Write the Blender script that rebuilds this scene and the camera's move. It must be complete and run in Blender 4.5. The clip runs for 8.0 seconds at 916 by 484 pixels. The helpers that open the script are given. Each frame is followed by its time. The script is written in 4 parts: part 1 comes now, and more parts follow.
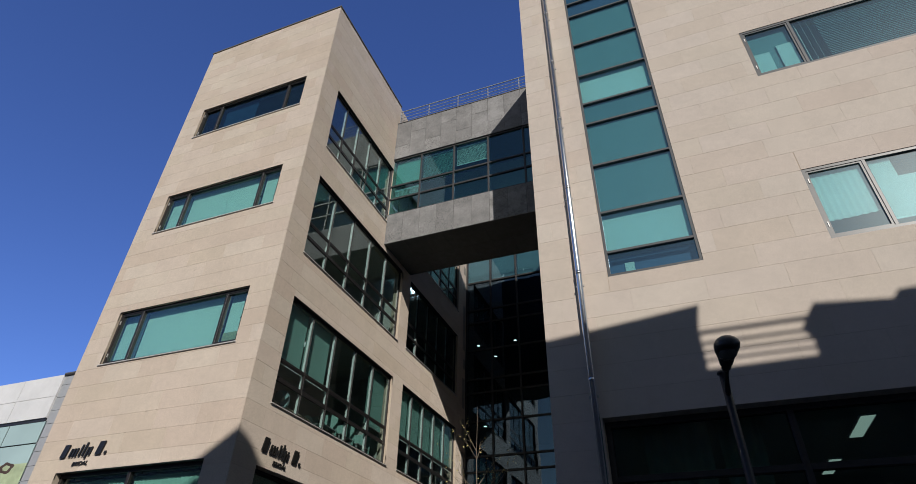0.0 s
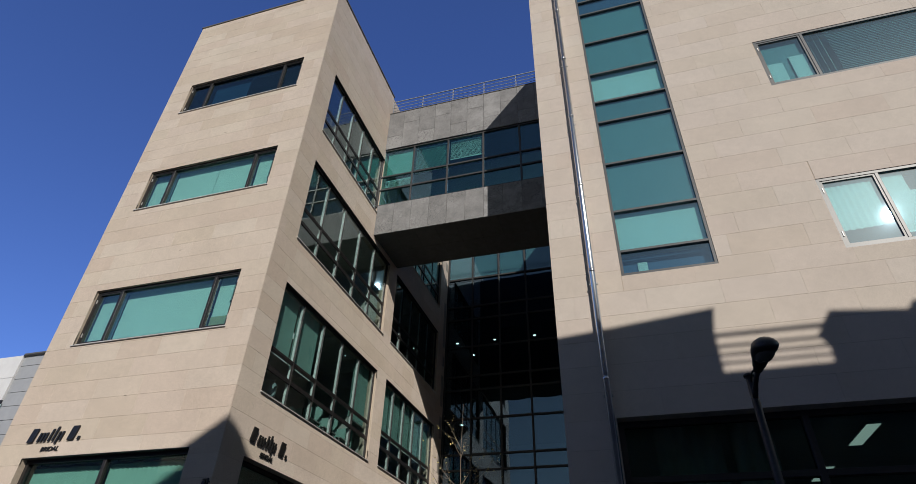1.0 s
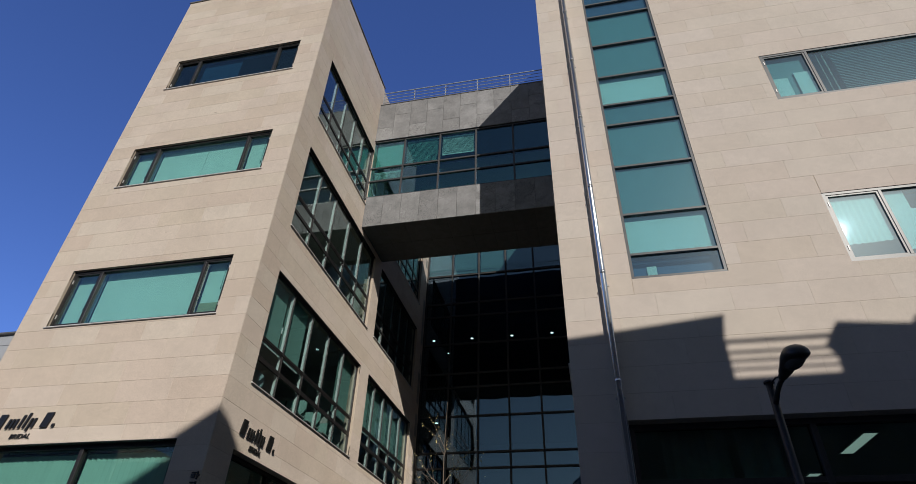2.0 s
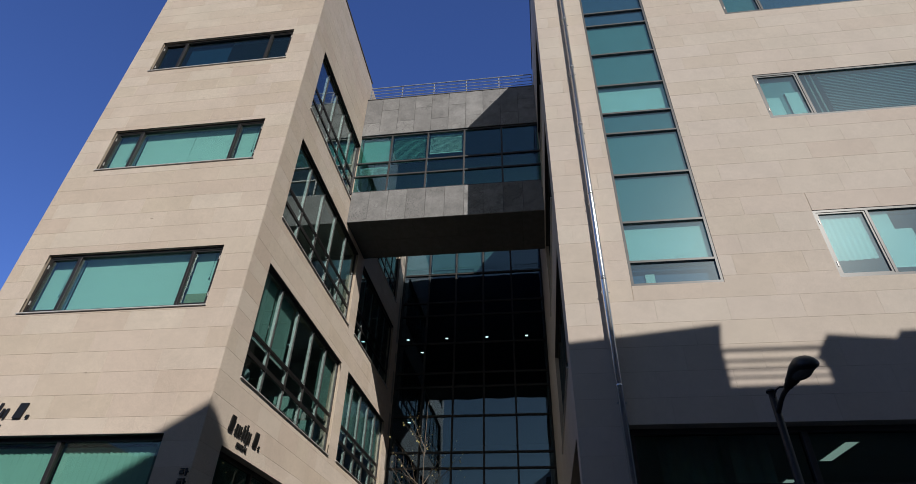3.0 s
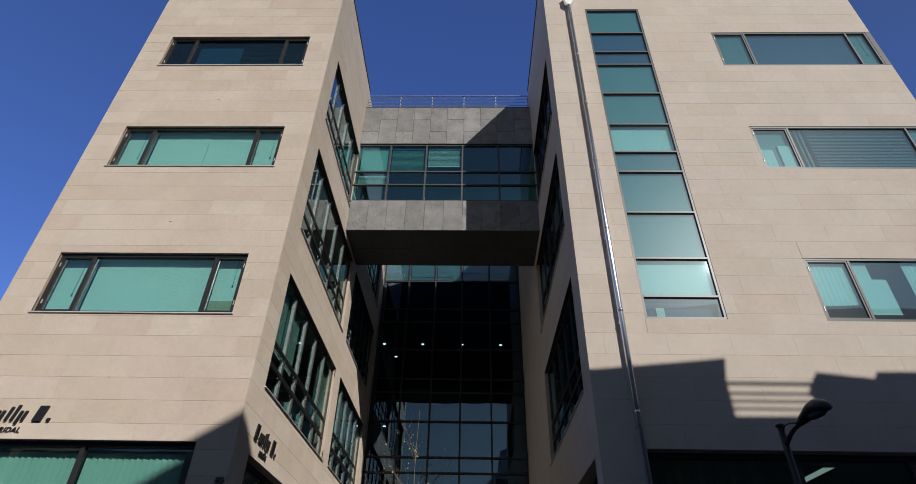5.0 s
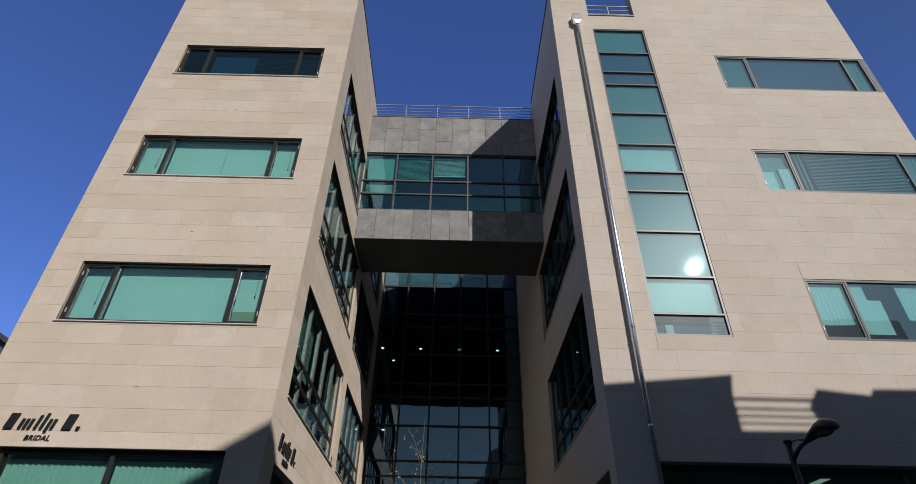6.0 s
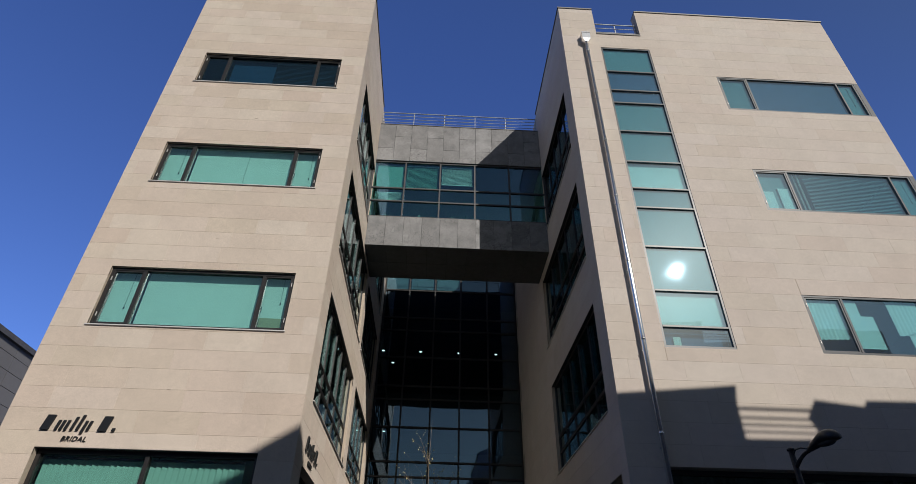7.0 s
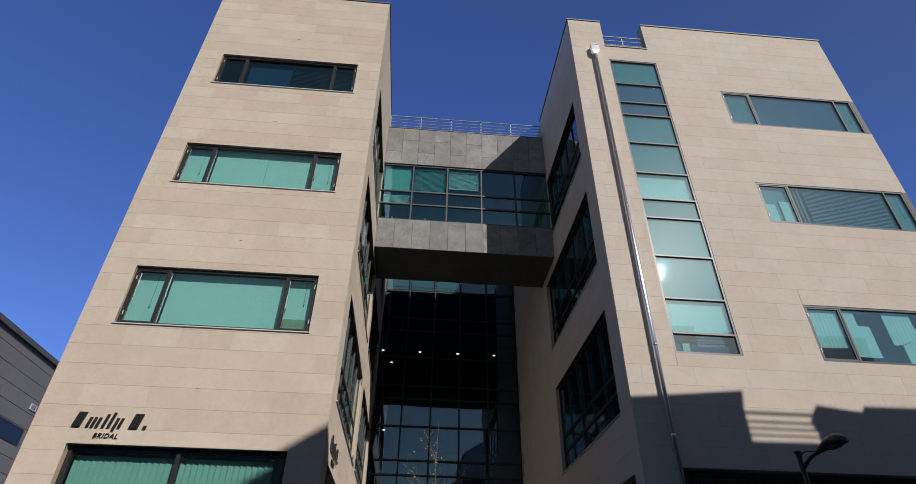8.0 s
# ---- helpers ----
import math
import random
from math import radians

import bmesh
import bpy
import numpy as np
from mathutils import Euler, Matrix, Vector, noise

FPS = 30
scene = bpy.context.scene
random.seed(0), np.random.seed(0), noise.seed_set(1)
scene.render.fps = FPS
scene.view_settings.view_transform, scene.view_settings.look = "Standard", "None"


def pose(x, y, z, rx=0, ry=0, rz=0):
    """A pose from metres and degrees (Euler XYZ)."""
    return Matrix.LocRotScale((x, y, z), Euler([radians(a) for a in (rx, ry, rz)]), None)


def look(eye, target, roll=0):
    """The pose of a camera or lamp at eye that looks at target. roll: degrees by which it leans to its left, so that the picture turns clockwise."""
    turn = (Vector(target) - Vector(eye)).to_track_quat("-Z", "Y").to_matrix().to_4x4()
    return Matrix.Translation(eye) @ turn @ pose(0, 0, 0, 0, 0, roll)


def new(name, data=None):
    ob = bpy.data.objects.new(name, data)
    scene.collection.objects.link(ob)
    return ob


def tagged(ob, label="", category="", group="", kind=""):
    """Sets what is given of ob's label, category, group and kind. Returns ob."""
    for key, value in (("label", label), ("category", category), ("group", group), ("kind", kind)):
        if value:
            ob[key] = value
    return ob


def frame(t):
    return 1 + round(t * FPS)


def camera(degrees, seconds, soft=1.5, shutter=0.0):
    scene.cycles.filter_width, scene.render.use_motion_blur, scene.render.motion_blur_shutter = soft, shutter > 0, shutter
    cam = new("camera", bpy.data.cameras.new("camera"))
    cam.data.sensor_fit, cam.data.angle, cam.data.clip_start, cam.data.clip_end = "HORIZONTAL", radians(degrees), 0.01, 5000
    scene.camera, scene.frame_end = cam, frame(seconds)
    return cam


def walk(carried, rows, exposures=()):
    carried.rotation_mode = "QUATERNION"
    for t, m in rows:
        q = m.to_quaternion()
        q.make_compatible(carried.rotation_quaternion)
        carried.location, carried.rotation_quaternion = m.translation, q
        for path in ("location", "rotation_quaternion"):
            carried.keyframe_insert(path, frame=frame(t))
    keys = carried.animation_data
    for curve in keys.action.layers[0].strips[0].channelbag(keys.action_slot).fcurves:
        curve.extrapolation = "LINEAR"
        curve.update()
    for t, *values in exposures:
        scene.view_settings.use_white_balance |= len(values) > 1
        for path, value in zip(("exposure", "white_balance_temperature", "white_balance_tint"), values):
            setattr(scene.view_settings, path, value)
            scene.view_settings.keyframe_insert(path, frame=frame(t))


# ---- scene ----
cam = camera(77.8, 8.0, 0.6)
PATH = [
    (0, (-0.146, 0.601, 2.104), (-0.755, 2.106, 3.271), 1.3),
    (0.5, (-0.607, 0.604, 2.106), (-1.167, 2.128, 3.273), 1.9),
    (1, (-1.068, 0.623, 2.108), (-1.563, 2.168, 3.278), 1.8),
    (1.5, (-1.552, 0.601, 2.137), (-1.985, 2.165, 3.306), 1.9),
    (3, (-2.735, 0.467, 2.135), (-2.972, 2.069, 3.307), 1.6),
    (3.5, (-3.135, 0.299, 2.137), (-3.316, 1.909, 3.308), 1.6),
    (4, (-3.526, 0.092, 2.231), (-3.657, 1.709, 3.401), 1.5),
    (5.5, (-4.715, -0.745, 2.199), (-4.731, 0.879, 3.367), 1.2),
    (6, (-5.096, -1.0, 2.258), (-5.085, 0.625, 3.424), 1.1),
    (6.5, (-5.512, -1.221, 2.22), (-5.476, 0.404, 3.384), 1.0),
    (7, (-5.9, -1.576, 2.165), (-5.836, 0.048, 3.331), 1.1),
    (7.5, (-6.279, -1.81, 2.089), (-6.186, -0.188, 3.255), 1.2),
    (8, (-6.788, -1.947, 2.056), (-6.665, -0.325, 3.219), 1.0),
]
walk(cam, [(t, look(eye, target, roll)) for t, eye, target, roll in PATH])

# ---- world, sun, sky ----
SUN = Vector((0.390, -0.766, 0.511)).normalized()
world = bpy.data.worlds.new("world")
scene.world = world
world.use_nodes = True
wn = world.node_tree
sky = wn.nodes.new("ShaderNodeTexSky")
sky.sky_type = "NISHITA"
sky.sun_disc = False
sky.sun_elevation = math.asin(SUN.z)
sky.sun_rotation = math.atan2(SUN.x, SUN.y)
sky.air_density, sky.dust_density, sky.ozone_density, sky.altitude = 1.0, 0.2, 1.0, 100
wn.nodes["Background"].inputs["Strength"].default_value = 0.078
# a dry winter sky: deep blue away from the sun, paling smoothly towards it
away = wn.nodes.new("ShaderNodeVectorMath")
away.operation = "DOT_PRODUCT"
away.inputs[1].default_value = SUN
wn.links.new(wn.nodes.new("ShaderNodeTexCoord").outputs["Generated"], away.inputs[0])
pale = wn.nodes.new("ShaderNodeMapRange")
pale.interpolation_type = "SMOOTHSTEP"
pale.inputs["From Min"].default_value, pale.inputs["From Max"].default_value = -0.08, 0.82
wn.links.new(away.outputs["Value"], pale.inputs["Value"])
tone = wn.nodes.new("ShaderNodeMix")
tone.data_type = "RGBA"
tone.inputs[6].default_value, tone.inputs[7].default_value = (0.735, 1.0, 1.88, 1), (0.77, 0.71, 0.60, 1)
wn.links.new(pale.outputs["Result"], tone.inputs[0])
deep = wn.nodes.new("ShaderNodeVectorMath")
deep.operation = "MULTIPLY"
wn.links.new(sky.outputs[0], deep.inputs[0])
wn.links.new(tone.outputs[2], deep.inputs[1])
wn.links.new(deep.outputs[0], wn.nodes["Background"].inputs["Color"])
sun = new("sun", bpy.data.lights.new("sun", "SUN"))
sun.data.energy, sun.data.angle, sun.data.color = 4.5, radians(0.33), (1.0, 0.95, 0.87)
sun.matrix_world = look(SUN * 60, (0, 0, 0))
scene.view_settings.exposure = 0.0

# ---- plan ----
FY = 9.65            # outer face of both front walls
LX0, LX1 = -14.09, -8.47   # left block
RX0, RX1 = -2.10, 7.30     # right block
BY0, BY1 = 14.40, 16.52    # bridge
CY = 22.35           # glass wall at the back of the court
# DECK: unseen rear walls are raised this high to keep skylight off the court
TOP, DECK, GROUND = 20.52, 20.4, 0.4
LEVELS = [(5.25, 6.15), (9.35, 10.2), (13.35, 14.1), (17.35, 18.7)]


# ---- materials ----
def mat(name, base=(0.5, 0.5, 0.5), rough=0.6, metal=0.0, grain=0.0, scale=30.0, bump=0.0, stain=0.0, vary=0.0,
        speck=0.0, speck_scale=220.0, stain_scale=0.7, pits=0.0):
    """A node material: grain and stains on the base colour, a speckle for stone, a random tone for each piece."""
    m = bpy.data.materials.new(name)
    m.use_nodes = True
    t = m.node_tree
    b = t.nodes["Principled BSDF"]
    b.inputs["Roughness"].default_value = rough
    b.inputs["Metallic"].default_value = metal
    co = t.nodes.new("ShaderNodeTexCoord").outputs["Object"]
    val = None

    def mul(a, c):
        n = t.nodes.new("ShaderNodeMath")
        n.operation = "MULTIPLY"
        t.links.new(a, n.inputs[0])
        t.links.new(c, n.inputs[1])
        return n.outputs[0]

    def ranged(src, lo, hi, a=0.3, c=0.7):
        n = t.nodes.new("ShaderNodeMapRange")
        n.inputs["From Min"].default_value, n.inputs["From Max"].default_value = a, c
        n.inputs["To Min"].default_value, n.inputs["To Max"].default_value = lo, hi
        t.links.new(src, n.inputs["Value"])
        return n.outputs["Result"]

    def noise_tex(s, detail=4.0):
        n = t.nodes.new("ShaderNodeTexNoise")
        n.inputs["Scale"].default_value, n.inputs["Detail"].default_value = s, detail
        t.links.new(co, n.inputs["Vector"])
        return n.outputs["Fac"]

    if pits:
        # each piece is cut from another part of the rock
        own = t.nodes.new("ShaderNodeObjectInfo")
        far = t.nodes.new("ShaderNodeMath")
        far.operation = "MULTIPLY"
        far.inputs[1].default_value = 61.0
        t.links.new(own.outputs["Random"], far.inputs[0])
        shift = t.nodes.new("ShaderNodeVectorMath")
        t.links.new(co, shift.inputs[0])
        t.links.new(far.outputs[0], shift.inputs[1])
        co = shift.outputs[0]
    fine = noise_tex(scale)
    if pits:
        # pores gather in some places of the rock and leave others smooth
        pore = ranged(noise_tex(34.0, 1.0), 1.0, 0.0, 0.36, 0.42)
        where = mul(pore, ranged(noise_tex(0.9, 1.0), 0.0, pits, 0.48, 0.6))
        val = ranged(where, 1.0, 0.0, 0.0, 1.0)
        crack = t.nodes.new("ShaderNodeMath")
        crack.operation = "PINGPONG"
        crack.inputs[1].default_value = 0.5
        lines = ranged(noise_tex(1.1, 5.0), 0.0, 3.0, 0.0, 1.0)
        t.links.new(lines, crack.inputs[0])
        val = mul(val, ranged(crack.outputs[0], 1 - pits * 0.5, 1.0, 0.0, 0.05))
    if grain:
        s = ranged(fine, 1 - grain, 1 + grain)
        val = mul(val, s) if val else s
    if stain:
        s = ranged(noise_tex(stain_scale, 6.0), 1 - stain, 1 + stain * 0.5, 0.35, 0.65)
        val = mul(val, s) if val else s
    if speck:
        s = ranged(noise_tex(speck_scale, 2.0), 1 - speck, 1 + speck, 0.35, 0.65)
        val = mul(val, s) if val else s
    if vary:
        oi = t.nodes.new("ShaderNodeObjectInfo")
        geo = t.nodes.new("ShaderNodeNewGeometry")
        both = t.nodes.new("ShaderNodeMath")
        both.operation = "ADD"
        t.links.new(oi.outputs["Random"], both.inputs[0])
        t.links.new(geo.outputs["Random Per Island"], both.inputs[1])
        one = t.nodes.new("ShaderNodeMath")
        one.operation = "FRACT"
        t.links.new(both.outputs[0], one.inputs[0])
        each = one.outputs[0]
        s = ranged(each, 1 - vary, 1 + vary, 0, 1)
        val = mul(val, s) if val else s
    if val:
        mix = t.nodes.new("ShaderNodeVectorMath")
        mix.operation = "SCALE"
        mix.inputs[0].default_value = base
        t.links.new(val, mix.inputs["Scale"])
        src = mix.outputs[0]
        if vary:
            hs = t.nodes.new("ShaderNodeHueSaturation")
            mr = ranged(each, 1.10, 0.90, 0.0, 1.0)
            wn_ = t.nodes.new("ShaderNodeTexWhiteNoise")
            wn_.noise_dimensions = "1D"
            t.links.new(each, wn_.inputs["W"])
            t.links.new(ranged(wn_.outputs["Value"], 0.492, 0.505, 0, 1), hs.inputs["Hue"])
            t.links.new(mr, hs.inputs["Saturation"])
            t.links.new(src, hs.inputs["Color"])
            src = hs.outputs[0]
        t.links.new(src, b.inputs["Base Color"])
    else:
        b.inputs["Base Color"].default_value = (*base, 1)
    if bump:
        bp = t.nodes.new("ShaderNodeBump")
        bp.inputs["Strength"].default_value, bp.inputs["Distance"].default_value = bump, 0.004
        t.links.new(fine, bp.inputs["Height"])
        t.links.new(bp.outputs[0], b.inputs["Normal"])
    return m


def glass(name, tint, reflect, wave=0.03, wave_scale=0.9, sheen=(0.86, 0.94, 0.96), haze=0.0):
    """Tinted coated glass: clear straight through, mirror at grazing angles, slightly wavy."""
    m = bpy.data.materials.new(name)
    m.use_nodes = True
    t = m.node_tree
    t.nodes.remove(t.nodes["Principled BSDF"])
    clear = t.nodes.new("ShaderNodeBsdfTransparent")
    clear.inputs["Color"].default_value = (*tint, 1)
    gl = t.nodes.new("ShaderNodeBsdfGlossy")
    gl.inputs["Color"].default_value = (*sheen, 1)
    gl.inputs["Roughness"].default_value = 0.012
    lw = t.nodes.new("ShaderNodeLayerWeight")
    pw = t.nodes.new("ShaderNodeMath")
    pw.operation = "POWER"
    pw.inputs[1].default_value = 4.0
    t.links.new(lw.outputs["Facing"], pw.inputs[0])
    mr = t.nodes.new("ShaderNodeMapRange")
    mr.inputs["To Min"].default_value, mr.inputs["To Max"].default_value = reflect, 0.95
    t.links.new(pw.outputs[0], mr.inputs["Value"])
    co = t.nodes.new("ShaderNodeTexCoord").outputs["Object"]
    nz = t.nodes.new("ShaderNodeTexNoise")
    nz.inputs["Scale"].default_value, nz.inputs["Detail"].default_value = wave_scale, 1.0
    t.links.new(co, nz.inputs["Vector"])
    bp = t.nodes.new("ShaderNodeBump")
    bp.inputs["Strength"].default_value, bp.inputs["Distance"].default_value = wave, 0.1
    t.links.new(nz.outputs["Fac"], bp.inputs["Height"])
    t.links.new(bp.outputs[0], gl.inputs["Normal"])
    mx = t.nodes.new("ShaderNodeMixShader")
    t.links.new(mr.outputs[0], mx.inputs[0])
    t.links.new(clear.outputs[0], mx.inputs[1])
    t.links.new(gl.outputs[0], mx.inputs[2])
    top = mx.outputs[0]
    if haze:
        # a second, rougher gloss: faint broad glare around the mirrored sun
        wide_gloss = t.nodes.new("ShaderNodeBsdfGlossy")
        wide_gloss.inputs["Roughness"].default_value = 0.32
        hz = t.nodes.new("ShaderNodeMixShader")
        hz.inputs[0].default_value = haze
        t.links.new(top, hz.inputs[1])
        t.links.new(wide_gloss.outputs[0], hz.inputs[2])
        top = hz.outputs[0]
    t.links.new(top, t.nodes["Material Output"].inputs["Surface"])
    return m


def glow(name, colour, strength):
    m = mat(name, colour, 0.5)
    b = m.node_tree.nodes["Principled BSDF"]
    b.inputs["Emission Color"].default_value = (*colour, 1)
    b.inputs["Emission Strength"].default_value = strength
    return m


STONE = mat("beige_granite", (0.512, 0.437, 0.369), 0.75, grain=0.035, scale=9, bump=0.2, stain=0.05, vary=0.045, speck=0.2, speck_scale=105, stain_scale=1.6)
# the same granite greyed: the right block's sun sheen is put into the colour
STONE_SHEEN = mat("sheen_granite", (0.534, 0.466, 0.407), 0.75, grain=0.03, scale=9, bump=0.15, stain=0.045, vary=0.024, speck=0.13, speck_scale=105, stain_scale=1.6)
for granite in (STONE, STONE_SHEEN):
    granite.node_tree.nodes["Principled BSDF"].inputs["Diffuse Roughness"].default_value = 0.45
JOINT = mat("stone_backing", (0.39, 0.32, 0.255), 0.9, grain=0.1, scale=20)
BASALT = mat("grey_basalt", (0.192, 0.189, 0.192), 0.8, grain=0.10, scale=11, bump=0.4, stain=0.2, vary=0.13, speck=0.2, speck_scale=60, stain_scale=2.2, pits=0.5)
BASALT_JOINT = mat("basalt_joint", (0.035, 0.035, 0.036), 0.9)
BRONZE = mat("dark_bronze_frame", (0.028, 0.026, 0.026), 0.4, metal=0.3, grain=0.15, scale=14)
DARKBAR = mat("matt_dark_bar", (0.02, 0.02, 0.021), 0.7, grain=0.1, scale=12)
GREYALU = mat("grey_aluminium", (0.085, 0.088, 0.094), 0.35, grain=0.08, scale=10)
GREYALU.node_tree.nodes["Principled BSDF"].inputs["Specular IOR Level"].default_value = 0.2
GREYMETAL = mat("satin_aluminium", (0.26, 0.27, 0.27), 0.4, grain=0.08, scale=12)
MIDALU = mat("mid_grey_aluminium", (0.04, 0.038, 0.04), 0.45, grain=0.1, scale=12)
ALU = mat("pale_aluminium", (0.82, 0.83, 0.83), 0.45, metal=0.0, grain=0.05, scale=8)
SILL = mat("sill_metal", (0.50, 0.49, 0.48), 0.5, metal=0.2, grain=0.1, scale=12)
COPING = mat("dark_coping", (0.13, 0.125, 0.12), 0.5, metal=0.4, grain=0.15, scale=6)
STEEL = mat("stainless_steel", (0.74, 0.74, 0.75), 0.26, metal=1.0, grain=0.05, scale=6)
RAILING = mat("grey_rail_paint", (0.30, 0.31, 0.33), 0.45, metal=0.2, grain=0.06, scale=10)
LAMPPAINT = mat("black_lamp_paint", (0.022, 0.022, 0.024), 0.45, metal=0.2, grain=0.3, scale=18)
BLACK = mat("black_letter_paint", (0.012, 0.012, 0.012), 0.35, grain=0.2, scale=20)
BLIND = mat("white_blind_fabric", (0.80, 0.80, 0.78), 0.85, grain=0.025, scale=3)
COURTBLIND = mat("grey_green_blind_fabric", (0.25, 0.42, 0.385), 0.85, grain=0.04, scale=3)
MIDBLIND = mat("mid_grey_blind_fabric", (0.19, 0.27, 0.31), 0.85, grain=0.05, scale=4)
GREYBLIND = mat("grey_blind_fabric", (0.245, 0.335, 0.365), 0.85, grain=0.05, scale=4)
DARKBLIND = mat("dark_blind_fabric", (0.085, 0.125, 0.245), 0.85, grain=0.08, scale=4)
DRAPE = mat("grey_green_drape", (0.55, 0.58, 0.50), 0.9, grain=0.1, scale=6)
PLASTER = mat("interior_plaster", (0.42, 0.42, 0.40), 0.85, grain=0.04, scale=4, stain=0.05)
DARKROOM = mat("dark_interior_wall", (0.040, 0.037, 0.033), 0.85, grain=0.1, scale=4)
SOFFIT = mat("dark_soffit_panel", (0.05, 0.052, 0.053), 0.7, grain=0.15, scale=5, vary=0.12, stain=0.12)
ASPHALT = mat("asphalt", (0.05, 0.05, 0.052), 0.9, grain=0.25, scale=60, bump=0.4, stain=0.2)
PAVING = mat("paving", (0.23, 0.22, 0.21), 0.85, grain=0.12, scale=20, stain=0.15)
WHITEPANEL = mat("white_cladding_panel", (0.62, 0.62, 0.63), 0.5, grain=0.03, scale=5, stain=0.07, vary=0.03)
GREYPANEL = mat("grey_cladding_panel", (0.17, 0.165, 0.165), 0.5, grain=0.04, scale=6, stain=0.05, vary=0.03)
# lighter copy of the side panels' grey, with the sun on the front painted in
SUNLIT_PANEL = mat("sunlit_grey_cladding_panel", (0.30, 0.31, 0.33), 0.5, grain=0.04, scale=6, stain=0.05)
PANELJOINT = mat("panel_joint", (0.02, 0.02, 0.02), 0.8)
RED = mat("red_trim", (0.5, 0.03, 0.03), 0.5, grain=0.08, scale=10)
RENDERED = mat("pale_render", (0.30, 0.275, 0.24), 0.85, grain=0.08, scale=3, stain=0.12)
BARK = mat("grey_bark", (0.13, 0.105, 0.08), 0.85, grain=0.25, scale=40, bump=0.4)
LEAF = mat("yellow_leaf", (0.42, 0.37, 0.15), 0.6, grain=0.25, scale=30, vary=0.25)
PLANT = mat("plant_green", (0.07, 0.13, 0.04), 0.6, grain=0.2, scale=20)
WOOD = mat("furniture_board", (0.30, 0.24, 0.17), 0.6, grain=0.2, scale=12)
GLASS = glass("green_tinted_glass", (0.70, 0.87, 0.85), 0.12)
GLASS_BLIND = glass("shop_window_glass", (0.60, 0.765, 0.735), 0.06)
GLASS_DARK = glass("dark_tinted_glass", (0.46, 0.66, 0.68), 0.085, 0.035, 0.8)
GLASS_COURT = glass("court_glass", (0.46, 0.60, 0.62), 0.14, 0.05, 0.7, (0.55, 0.72, 0.92))
GLASS_PALE = glass("pale_reflective_glass", (0.735, 0.915, 0.905), 0.21, 0.03, 0.9, (0.58, 0.79, 1.0), haze=0.006)
GLASS_SIDE = glass("side_tinted_glass", (0.87, 0.95, 0.94), 0.12)
GLASS_SHOP = glass("shop_glass", (0.52, 0.63, 0.60), 0.02)
GLASS_BRIDGE = glass("bridge_glass", (0.66, 0.86, 0.84), 0.125, 0.03, 0.9, (0.45, 0.68, 1.0))
PANEL_LIGHT = glow("light_panel", (0.90, 1.0, 0.96), 0.55)
DOWNLIGHT = glow("downlight_lens", (1.0, 0.97, 0.9), 6.0)


